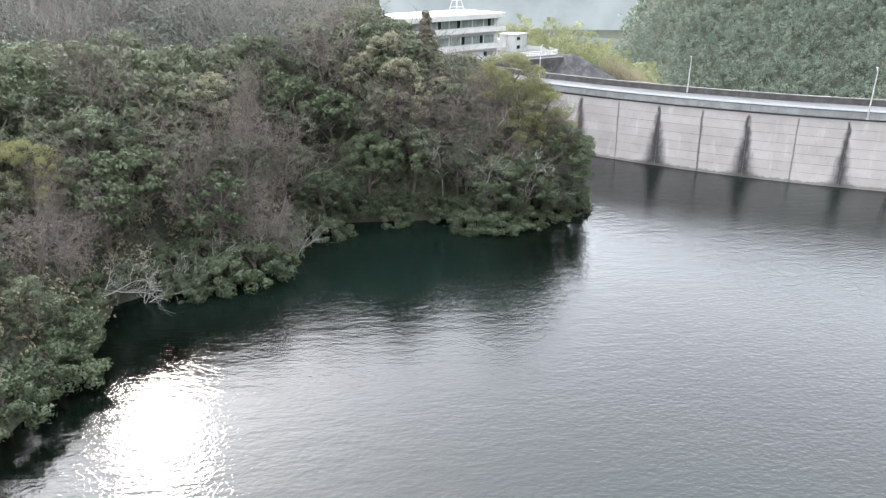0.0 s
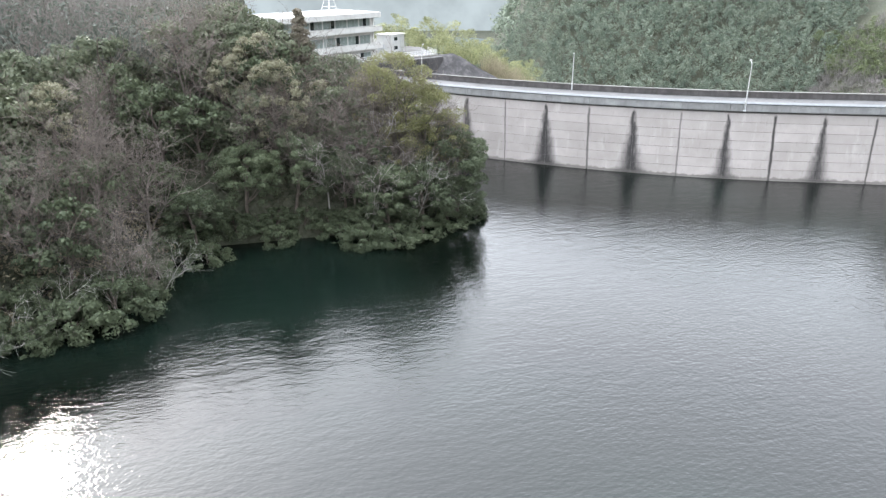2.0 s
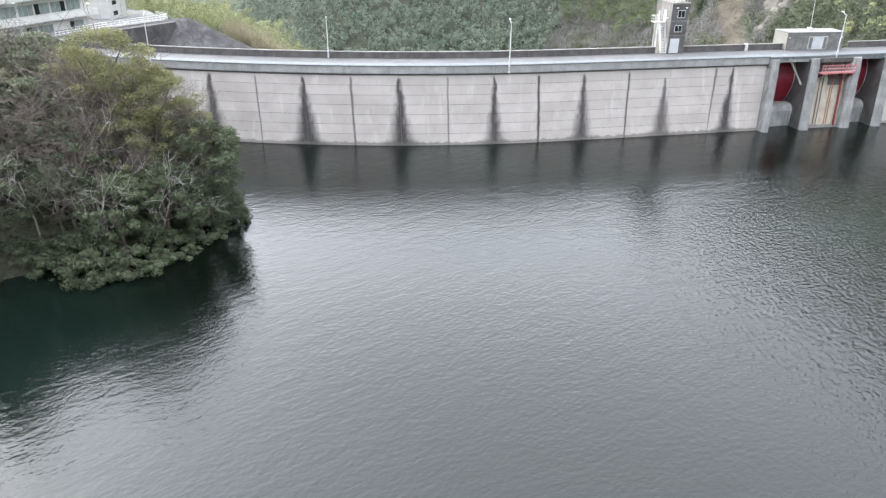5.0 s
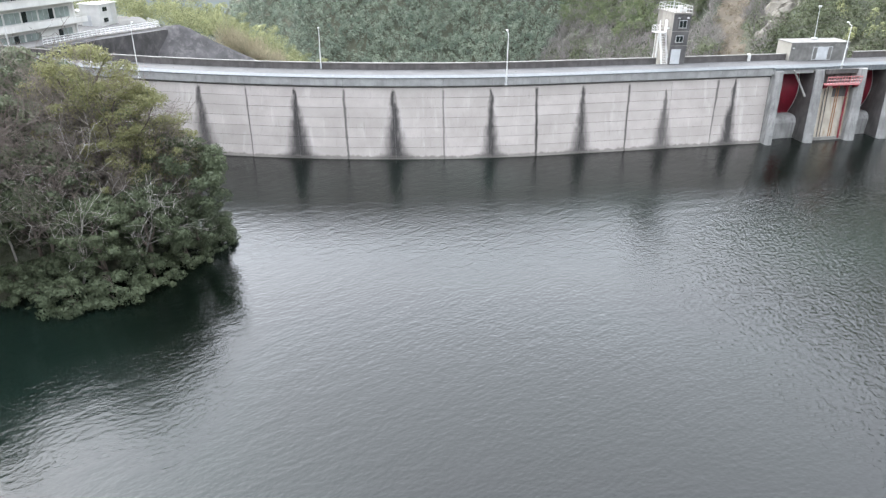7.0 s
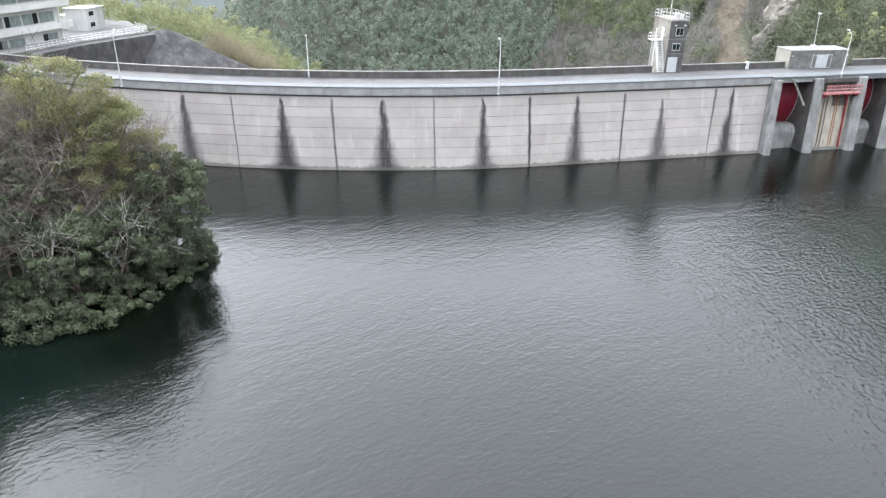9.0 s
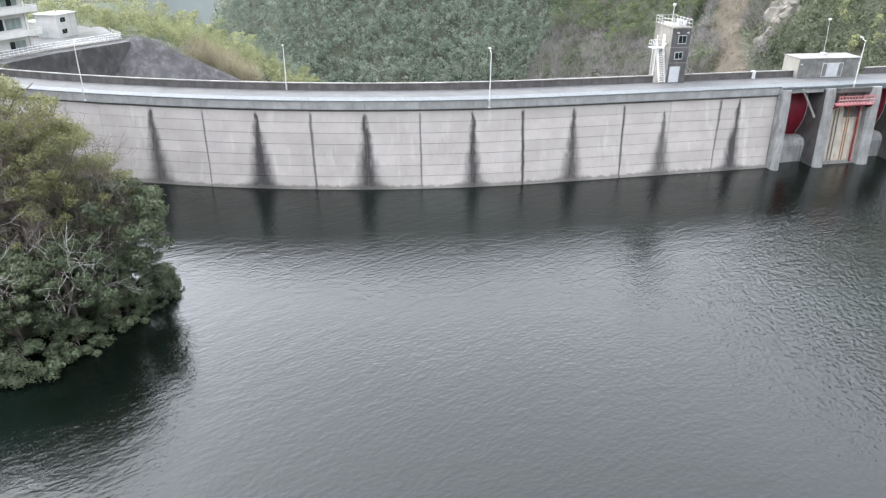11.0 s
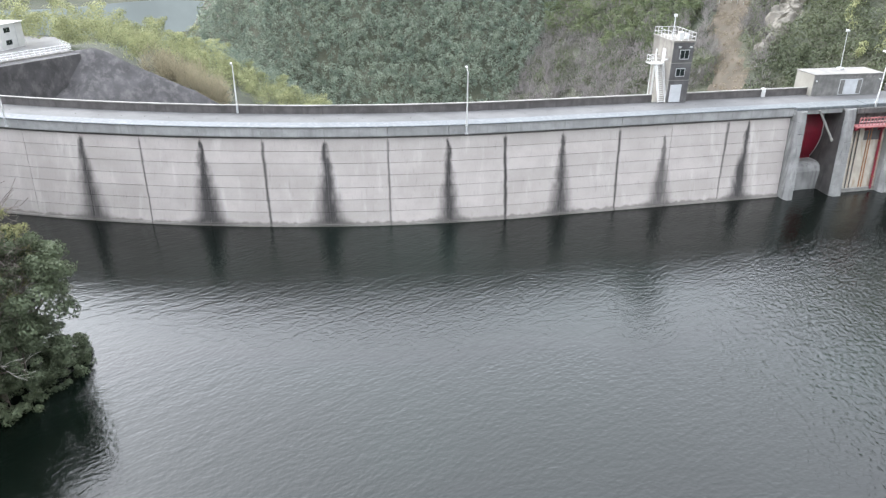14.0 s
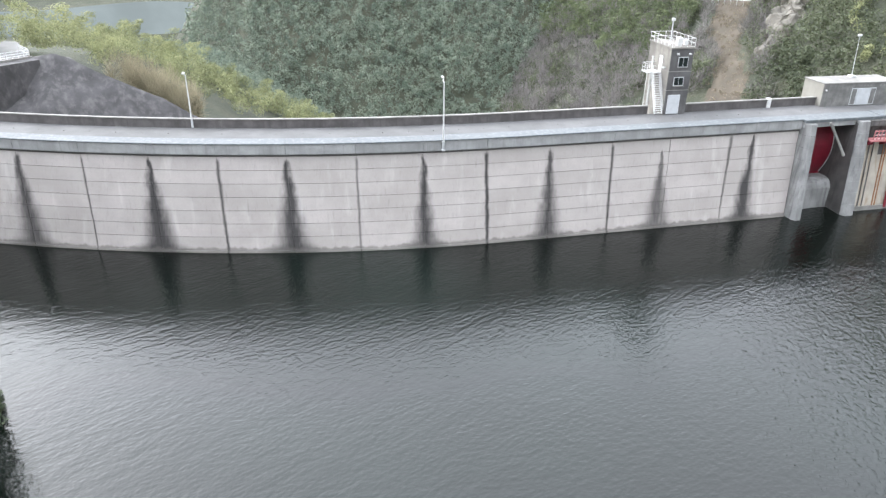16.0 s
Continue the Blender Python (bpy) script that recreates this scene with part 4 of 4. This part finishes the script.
def leafy_tree(seed, label, mat, radius, height, base, lobes, per, leaf, shape="round", trunk_r=0.22, open_=0.0, bark=None):
    rng = np.random.default_rng(seed)
    ob = thing("tree", label, "tree", "trees on the bank")
    total = base + height
    segs = limbs(rng, total * 0.66, 0.75, 1, (3, 2), trunk_r, 0.6, 0.3)
    limbs_object("trunk", segs, bark or M_BARK, ob, 4, 0.03)
    quads_object("crown", crown_blades(rng, radius, height, base, lobes, per, leaf, shape, open_), mat, ob)
    return ob


def bare_tree(seed, label, mat, height, spread=0.85, kids=(3, 3, 3, 3), r=0.2, levels=4, category="tree"):
    rng = np.random.default_rng(seed)
    ob = thing("tree", label, category, "bare trees on the bank")
    segs = limbs(rng, height, spread, levels, kids, r, 0.55, 0.2)
    limbs_object("trunk", segs, mat, ob, 3, 0.014)
    return ob


def place(x, y, scale, turn, sink=0.3, z=None, lean=(0, 0)):
    zz = float(ground(x, y)) - sink if z is None else z
    return pose(x, y, max(zz, -1.0), lean[0], lean[1], turn) @ Matrix.Diagonal((scale, scale, scale, 1))


def put(kind, m, label=""):
    """A further tree of a kind; its size comes with the pose."""
    ob = copy_thing(kind, m)
    ob.matrix_basis = m
    if label:
        tagged(ob, label)
    return ob


K_EVER = [leafy_tree(11 + k, "dark evergreen broadleaf tree with a dense crown", M_EVERGREEN, 3.6, 6.5, 2.2, 46, 66, 0.42) for k in range(3)]
K_FINE = [leafy_tree(15 + k, "dark evergreen tree leaning out over the water", M_EVERGREEN, 3.6, 6.5, 1.6, 74, 200, 0.205) for k in range(2)]
K_BROAD = [leafy_tree(21 + k, "mid-green broadleaf tree on the wooded bank", M_BROADLEAF, 3.4, 7.0, 2.5, 46, 62, 0.42) for k in range(3)]
K_OLIVE = [leafy_tree(31 + k, "sunlit olive-yellow tree with an airy crown", M_OLIVE, 3.8, 7.5, 3.6, 58, 170, 0.165, open_=0.6) for k in range(2)]
K_CREAM = [leafy_tree(41, "pale cream-leaved tree catching the sun", M_CREAM, 2.8, 7.5, 3.0, 56, 70, 0.26, open_=0.9)]
K_CEDAR = [leafy_tree(51, "tall brownish cedar on the ridge", M_CEDAR, 2.6, 11.0, 2.0, 34, 130, 0.38, "cone")]
K_SHRUB = [leafy_tree(61 + k, "low evergreen shrub hanging over the water", M_EVERGREEN, 2.6, 3.0, 0.1, 44, 130, 0.24, trunk_r=0.1) for k in range(2)]
K_BACK = [leafy_tree(71 + k, "dull green tree high on the wooded bank", (M_BROADLEAF, M_EVERGREEN, M_BROADLEAF)[k], 3.8, 7.0, 2.5, 40, 50, 0.46) for k in range(3)]
K_BARE = [bare_tree(81 + k, "leafless brown tree with fine twigs", M_TWIG, 7.0, 0.85, (3, 3, 2, 1), 0.2) for k in range(3)]
K_DEAD = [bare_tree(91 + k, "bleached leafless tree leaning over the water", M_PALETWIG, 6.0, 0.9, (2, 2, 2, 1), 0.14, 3) for k in range(2)]

rng = np.random.default_rng(3)
# named trees of the point and the bank
olive = [(-36.2, 50.0, 1.58, 20), (-31.8, 50.3, 1.42, 201), (-39.5, 53, 1.2, 80), (-33.6, 47.2, 1.15, 141), (-33.8, 51.5, 1.4, 61), (-30.2, 52.0, 1.2, 12)]
for x, y, s, a in olive:
    put(K_OLIVE[a % 2], place(x, y, s, a, 0.4))
    put(K_BARE[a % 3], place(x + 0.4, y - 0.6, s * 0.84, a + 90, 1.0))
for x, y, s, a in [(-28.6, 50.3, 1.6, 0), (-26.5, 47.8, 0.95, 40), (-31, 44, 1.3, 80), (-35, 41.5, 1.3, 130), (-29, 54, 1.3, 250), (-41, 41.5, 1.0, 15), (-45, 47, 1.15, 100), (-47, 38.5, 1.3, 200), (-52.5, 35.5, 1.25, 310), (-56, 29, 1.2, 70)]:
    put(K_FINE[int(a / 10) % 2], place(x, y, s, a))
for x, y, s, a in [(-30, 41, 1.0, 0), (-33, 37.5, 1.15, 60), (-37, 36.5, 1.2, 120), (-41, 38, 1.0, 200), (-27.5, 45.5, 1.0, 20), (-24.8, 49.5, 0.9, 90), (-25.5, 52.5, 0.9, 160),
                   (-55.5, 12, 1.7, 0), (-57.5, 8, 1.5, 50), (-54.8, 16, 1.0, 130), (-60, 5, 1.1, 220), (-57, 21, 1.1, 10), (-54, 27, 1.1, 70), (-48, 35, 1.0, 140),
                   (-57, -20, 1.5, 0), (-58, -14, 1.5, 100), (-61, -10, 1.3, 200), (-57.5, -27, 1.5, 30), (-60, -32, 1.6, 120)]:
    put(K_SHRUB[int(a / 10) % 2], place(x, y, s, a, 0.2))
# shrubs all along the waterline, hanging over it
rng = np.random.default_rng(8)
yy = -12.0
while yy < 62:
    slope = abs(float(np.interp(yy + 1, SHORE_Y, SHORE_X)) - float(np.interp(yy - 1, SHORE_Y, SHORE_X))) / 2
    x = float(np.interp(yy, SHORE_Y, SHORE_X)) - rng.uniform(0.9, 2.2)
    put(K_SHRUB[int(rng.integers(2))], place(x, yy, rng.uniform(0.75, 1.15), rng.uniform(0, 360), 0.5))
    yy += rng.uniform(2.2, 3.4) / math.sqrt(1 + slope * slope)
rng = np.random.default_rng(3)
for x, y, s, a in [(-51.5, 55, 1.3, 30)]:
    put(K_CEDAR[0], place(x, y, s, a))
for x, y, s, a in [(-57, 54, 1.6, 0), (-61, 50, 1.5, 120), (-63, 57, 1.7, 241), (-67, 62, 1.7, 80)]:
    put(K_BROAD[a % 3], place(x, y, s, a))
for x, y, s, a in [(-49.5, 41, 1.5, 0), (-54, 46, 1.45, 90)]:
    put(K_CREAM[0], place(x, y, s, a))
for x, y, s, a in [(-62, 19, 1.25, 0), (-65, 24, 1.35, 60), (-60, 25, 1.2, 140), (-67, 17, 1.2, 220), (-58.5, 15, 0.95, 300), (-64, 12, 1.0, 30), (-40, 41, 0.9, 200), (-36, 47, 1.0, 10), (-47, 40, 1.0, 80),
                   (-68, 3, 0.9, 20), (-71, -1, 0.9, 90), (-66, -5, 0.8, 180), (-74, 6, 1.0, 250), (-52, 40, 1.0, 350), (-55, 15, 0.85, 150), (-42, 45, 1.2, 40), (-45.5, 43.5, 1.25, 160), (-39.5, 43, 1.1, 290), (-48, 45, 1.2, 70), (-43, 52, 1.15, 130), (-41, 49, 1.1, 20)]:
    put(K_BARE[int(a / 10) % 3], place(x, y, s, a))
for x, y, s, a, l in [(-32.5, 43, 1.15, 0, 20), (-37.5, 41, 1.2, 70, 22), (-29.5, 47.5, 1.1, 30, 20), (-35.5, 45.5, 1.4, 200, 12), (-57, 12.5, 0.9, 100, 30), (-55, 18, 0.7, 60, 35), (-66, -3, 0.9, 40, 60), (-64, 0, 0.9, 80, 65), (-43, 40.5, 1.1, 10, 22), (-69, 4, 1.0, 120, 50), (-62, 7, 0.8, 60, 45)]:
    put(K_DEAD[int(a / 10) % 2], place(x, y, s, a, 0.2, lean=(l * 0.4, l)))

# the rest of the wooded bank
taken = [(-36, 51), (-31, 50)]
for row in range(26):
    for col in range(20):
        x = -36 - col * 5.3 + rng.uniform(-2.0, 2.0)
        y = -22 + row * 5.3 + rng.uniform(-2.0, 2.0)
        d = float(np.interp(y, SHORE_Y, SHORE_X)) - x
        if d < 2.0 or d > 40 or y > 100 or (y > 84 and x > -68) or (y > 66 and x > -50):
            continue
        if min(math.hypot(x - a, y - b) for a, b in taken) < 5.0:
            continue
        r = rng.uniform()
        s = rng.uniform(1.0, 1.5) * (0.85 if d < 6 else 1.0)
        turn = rng.uniform(0, 360)
        if y < 2:
            pick = K_SHRUB if r < 0.35 else (K_BROAD if r < 0.75 else (K_BARE if r < 0.88 else K_OLIVE))
            put(pick[int(rng.integers(len(pick)))], place(x, y, s * (0.75 if pick is not K_SHRUB else 1.2), turn))
        else:
            far_back = d > 15
            pick = K_BACK if far_back and r < 0.84 else K_EVER if r < 0.42 else (K_BROAD if r < 0.84 else (K_BARE if r < 0.94 else K_CREAM))
            put(pick[int(rng.integers(len(pick)))], place(x, y, s, turn))
for kinds in (K_EVER, K_FINE, K_BROAD, K_OLIVE, K_CREAM, K_CEDAR, K_SHRUB, K_BACK, K_BARE, K_DEAD):
    for n, ob in enumerate(kinds):
        ob.matrix_basis = place(-64.0 - 5.0 * n, -48.0 - 3.1 * (len(kinds) + n), 1.0, 40.0 * n)


def scatter(seed, n, x0, x1, y0, y1, keep, per, size, leaf, lift, mat, name, label, category, tall=1.0, droop=0.0, twigs=0.0, aspect=0.5, shell=0.6, loose=0.5):
    """One mass of leafy clumps over the ground, too many to count."""
    rng = np.random.default_rng(seed)
    x, y = rng.uniform(x0, x1, n), rng.uniform(y0, y1, n)
    ok = keep(x, y, rng)
    x, y = x[ok], y[ok]
    z = ground(x, y)
    k = len(x)
    s = size * rng.uniform(0.6, 1.35, k)
    v = unit(rng.normal(size=(k, per, 3)) + np.array([0, 0, 0.5]))
    rad = rng.uniform(0.35, 1.0, (k, per, 1)) ** shell
    p = v * rad * s[:, None, None] * np.array([1, 1, tall])
    lean = rng.normal(size=(k, 1, 2)) * droop * s[:, None, None]
    p[:, :, :2] += lean * np.clip(p[:, :, 2:3] / (s[:, None, None] * tall), 0, 2) ** 2
    c = np.stack([x, y, z + lift * s / size], -1)[:, None, :] + p
    if twigs:
        q = strokes(rng, c.reshape(-1, 3), (v + rng.normal(size=v.shape) * 0.35 + np.array([0, 0, 0.7])).reshape(-1, 3), leaf, twigs)
    else:
        q = blades(rng, c.reshape(-1, 3), (v + rng.normal(size=v.shape) * loose).reshape(-1, 3), leaf, leaf * aspect)
    return tagged(quads_object(name, q, mat), label, category, kind="stuff")


def plumes(seed, n, x0, x1, y0, y1, keep, per, height, width, leaf, mat, name, label, category, sink=0.0):
    """A stand of bamboo: arching feathery culm tops over the ground, too many to count."""
    rng = np.random.default_rng(seed)
    x, y = rng.uniform(x0, x1, n), rng.uniform(y0, y1, n)
    ok = keep(x, y, rng)
    x, y = x[ok], y[ok]
    k = len(x)
    h = (height * rng.uniform(0.7, 1.25, k))[:, None]
    a = rng.uniform(0, math.tau, k)
    way = np.stack([np.cos(a), np.sin(a)], -1)[:, None, :]
    t = rng.uniform(0.25, 1.0, (k, per)) ** 0.8
    spine = np.zeros((k, per, 3))
    spine[:, :, :2] = way * (h * 0.42 * t ** 2.4)[:, :, None]
    spine[:, :, 2] = h * (t - 0.2 * t ** 4)
    wide = (width * rng.uniform(0.75, 1.3, k))[:, None] * np.sin(np.pi * np.clip((t - 0.12) / 0.95, 0, 1)) ** 0.8
    v = unit(rng.normal(size=(k, per, 3)))
    off = v * wide[:, :, None] * rng.uniform(0.75, 1.0, (k, per, 1)) * np.array([1, 1, 0.55])
    off[:, :, 2] -= 0.25 * np.abs(wide) * rng.uniform(0, 1, (k, per))
    c = np.stack([x, y, ground(x, y) - sink], -1)[:, None, :] + spine + off
    nrm = v + np.array([0, 0, 0.35]) + rng.normal(size=v.shape) * 0.2
    return tagged(quads_object(name, blades(rng, c.reshape(-1, 3), nrm.reshape(-1, 3), leaf, leaf * 0.42), mat), label, category, kind="stuff")


def inland(x, y):
    return np.interp(y, SHORE_Y, SHORE_X) - x


scatter(1, 6800, -110, -24, -60, 95, lambda x, y, r: (inland(x, y) > 2.0) & (inland(x, y) < 45) & ~((y > 84) & (x > -66)), 20, 1.3, 0.45, 0.5, M_UNDER, "undergrowth", "tangled dull green undergrowth beneath the trees", "undergrowth")
scatter(2, 900, -86, -52, -30, 30, lambda x, y, r: (inland(x, y) > 0) & (inland(x, y) < 22), 30, 1.2, 0.5, 0.9, M_DRYGRASS, "dry_grass", "straw-coloured dry grass and canes on the bank", "dry grass", 1.6, 0.3)


def hill_top(x, y):
    return (inland(x, y) > 34) & (inland(x, y) < 150) & (y > -20) & ~((y > 100) & (x > -84))


scatter(3, 1500, -210, -66, -20, 125, lambda x, y, r: hill_top(x, y), 90, 3.3, 0.8, 6.0, M_HILL, "hill_woodland", "grey-green woodland covering the hill above the bank", "woodland", 1.3, 0.1, 0.0, 0.5, 0.2, 0.3)
scatter(14, 1300, -210, -66, -20, 125, lambda x, y, r: hill_top(x, y), 60, 3.4, 2.4, 8.0, M_HILLTWIG, "hill_bare_woodland", "grey-brown leafless trees on the hill above the bank", "woodland", 1.2, 0.1, 0.11)


def bank_side(x, y):
    return (0.78 * (x - 146) + 0.06 * (y - 222)) > (-30 + 0.60 * (y - 328) - 0.10 * np.abs(x - 20))


plumes(5, 10500, -80, 140, 240, 450, lambda x, y, r: ~bank_side(x, y) & (x > -72 - (y - 300) * 0.06), 34, 7.5, 1.55, 0.95, M_FARBAMBOO, "bamboo_forest", "dense green bamboo forest on the opposite slope", "bamboo forest")
scatter(12, 4600, -300, 260, 240, 800, lambda x, y, r: ~bank_side(x, y) & (x > -72 - (y - 300) * 0.06) & (y > 445), 30, 5.0, 2.6, 4.0, M_FARBAMBOO, "far_woodland", "green woodland farther along the valley, haze put into its leaf colour", "woodland", 1.3, 0.3, 0.0, 0.5, 0.15, 0.25)
plumes(6, 250, -85, 14, 146, 250, lambda x, y, r: (x < -38 + (y - 146) * 0.55) & (x > -90 + (y - 146) * 0.3), 500, 10.5, 2.7, 0.52, M_BAMBOO, "bamboo_grove", "sunlit yellow-green bamboo grove behind the dam", "bamboo grove")
scatter(7, 90, -38, -24, 147, 160, lambda x, y, r: (x > -48 + (y - 146) * 0.5), 80, 1.7, 2.2, 2.6, M_DRYGRASS, "dry_canes", "dry straw-coloured canes beside the embankment", "dry canes", 2.2, 0.3, 0.09)
bare_zone = lambda x, y: (np.abs(x - (126 + (y - 210) * 0.54)) < 6.5 + 2 * np.sin(y * 0.13)) & (y > 170) & (y < 285)
scatter(8, 6600, 60, 230, 130, 380, lambda x, y, r: bank_side(x, y) & ~bare_zone(x, y) & (np.hypot(x - 149, y - 221) > 7) & ((x > 122 + (y - 200) * 0.55) | (rough(x * 2.2, y * 2.2) > 0.2)), 44, 2.6, 0.9, 1.6, M_FARGREEN, "hillside_trees", "mixed green trees and shrubs on the steep bank", "trees", 1.1, 0.1, 0.0, 0.55, 0.2, 0.28)
scatter(9, 2900, 40, 170, 110, 380, lambda x, y, r: bank_side(x, y) & ~bare_zone(x, y) & (x < 135 + (y - 200) * 0.6), 44, 2.8, 2.6, 2.6, M_FARBARE, "bare_woodland", "grey-brown leafless woodland on the steep bank", "woodland", 1.2, 0.1, 0.2)
slope_y = np.linspace(170, 285, 90)
slope_f = np.linspace(-1, 1, 22)
gy, gf = np.meshgrid(slope_y, slope_f, indexing="ij")
gx = 126 + (gy - 210) * 0.54 + gf * (6.5 + 2 * np.sin(gy * 0.13) + np.sin(gy * 0.7))
gz = ground(gx, gy) + 0.45 - 0.9 * np.abs(gf) ** 3 + 0.12 * np.sin(gx * 1.9 + gf * 7)
idx = np.arange(gx.size).reshape(gx.shape)
slope_faces = np.stack([idx[:-1, :-1], idx[:-1, 1:], idx[1:, 1:], idx[1:, :-1]], -1).reshape(-1, 4)
tagged(poly_object("bare_slope", np.stack([gx, gy, gz], -1).reshape(-1, 3), slope_faces, M_BARESLOPE), "bare brown earth slope beside the rock", "slope", kind="structure")
scatter(10, 4200, 90, 220, 150, 330, lambda x, y, r: bare_zone(x, y), 30, 1.3, 0.5, 0.5, M_SLOPEGRASS, "slope_grass", "dry grass on the bare brown slope", "dry grass", 1.0, 0.1)
plumes(11, 240, 120, 210, 120, 260, lambda x, y, r: (x > 150 + (y - 190) * 0.4), 110, 8.0, 1.8, 0.8, M_BAMBOO, "bank_bamboo", "yellow-green bamboo clumps on the steep bank", "bamboo")

rng = np.random.default_rng(17)
rock = thing("rock_outcrop", "pale broken cliff face among shrubs on the steep bank", "rock", kind="structure")
for k in range(36):
    f = k / 35
    cx, cy = 141 + 15 * f + rng.uniform(-2, 2), 215 + 12 * f + rng.uniform(-4, 4)
    cz = float(ground(cx, cy)) + rng.uniform(-1.0, 0.6)
    bm = bmesh.new()
    bmesh.ops.create_icosphere(bm, subdivisions=3, radius=1.0, matrix=Matrix.Translation((cx, cy, cz)) @ pose(0, 0, 0, *rng.uniform(-40, 40, 3)) @ Matrix.Diagonal((rng.uniform(1.8, 3.6), rng.uniform(1.5, 3), rng.uniform(2.5, 5.5), 1)))
    for v in bm.verts:
        v.co += Vector(noise.noise_vector(v.co * 0.45)) * 1.3 + Vector(noise.noise_vector(v.co * 1.7)) * 0.6
    part("rock", bm, M_ROCK, rock)

plumes(13, 900, 100, 150, 262, 380, lambda x, y, r: (np.abs(x - (131 - (y - 290) * 0.12)) < 13 + 3 * np.sin(y * 0.2)) & ~bare_zone(x, y), 80, 8.0, 2.3, 0.95, M_MIDBAMBOO, "bank_bamboo_stand", "fresh green bamboo stand high on the steep bank", "bamboo")

# a hillside road behind a guard rail
guard = thing("guard_rail", "white steel guard rail along a hillside road", "guard rail")
rail_pts = [Vector((143.5 + 8.5 * f, 284.0 - 37.0 * f, float(ground(143.5 + 8.5 * f, 284.0 - 37.0 * f)))) for f in (k / 12 for k in range(13))]
for a, b in zip(rail_pts, rail_pts[1:]):
    part("rail_beam", tubed(a + Vector((0, 0, 2.5)), b + Vector((0, 0, 2.5)), 0.2, sides=6), M_FENCE, guard)
    part("rail_post", tubed(a - Vector((0, 0, 0.3)), a + Vector((0, 0, 2.6)), 0.07, sides=6), M_STEEL, guard)

# ---- far ridges, haze painted into their glowing colours ----
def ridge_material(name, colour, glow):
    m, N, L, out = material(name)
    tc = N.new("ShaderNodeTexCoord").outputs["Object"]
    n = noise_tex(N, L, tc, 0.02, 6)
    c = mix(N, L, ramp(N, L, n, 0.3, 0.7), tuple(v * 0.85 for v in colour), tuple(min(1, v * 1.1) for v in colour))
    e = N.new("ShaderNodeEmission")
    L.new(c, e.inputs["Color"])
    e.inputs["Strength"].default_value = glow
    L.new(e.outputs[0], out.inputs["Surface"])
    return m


# Farther sheets get paler emission in place of real haze.
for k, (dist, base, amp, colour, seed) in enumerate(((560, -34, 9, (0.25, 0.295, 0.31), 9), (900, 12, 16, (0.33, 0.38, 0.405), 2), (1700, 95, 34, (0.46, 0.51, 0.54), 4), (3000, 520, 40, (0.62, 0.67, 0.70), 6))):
    r2 = np.random.default_rng(seed)
    ph = r2.uniform(0, 6.28, 6)
    ang = np.radians(np.linspace(-75, 75, 160))
    top = base + amp * sum(np.sin(ang * (3 + 4 * j) + ph[j]) / (j + 1) for j in range(5)) + np.abs(ang * 57 + 6) * dist * 0.002
    V = np.concatenate([np.stack([np.sin(ang) * dist, np.cos(ang) * dist, np.full_like(ang, -200)], -1), np.stack([np.sin(ang) * dist * 1.1, np.cos(ang) * dist * 1.1, top], -1)])
    n = len(ang)
    F = np.stack([np.arange(n - 1), np.arange(1, n), n + np.arange(1, n), n + np.arange(n - 1)], -1)
    tagged(poly_object("backdrop", V, F, ridge_material("painted_haze_ridge", colour, 0.9), smooth=True), "pale mountain ridge far down the valley, haze painted into its glowing colour", "mountain", kind="structure")

# ---- panels of the dam face ----
LIFTS = [-2.0, 0.22, 1.75, 3.25, 4.75, 6.25, 7.75, 9.25, TOP]
for a, b in zip(JOINTS, JOINTS[1:]):
    for z0, z1 in zip(LIFTS, LIFTS[1:]):
        inset = 0.012 * ((round(a * 7) + round(z0 * 5)) % 3)
        lo, hi = z0 + 0.023, z1 - 0.023
        if z0 < 0:
            inset = -0.25
            hi = z1
        part("panel", swept(a + 0.025, b - 0.025, [(face(lo) - 0.05 + inset, lo), (face(hi) - 0.05 + inset, hi), (face(hi) + 0.06, hi), (face(lo) + 0.06, lo)]), M_FACE, dam)
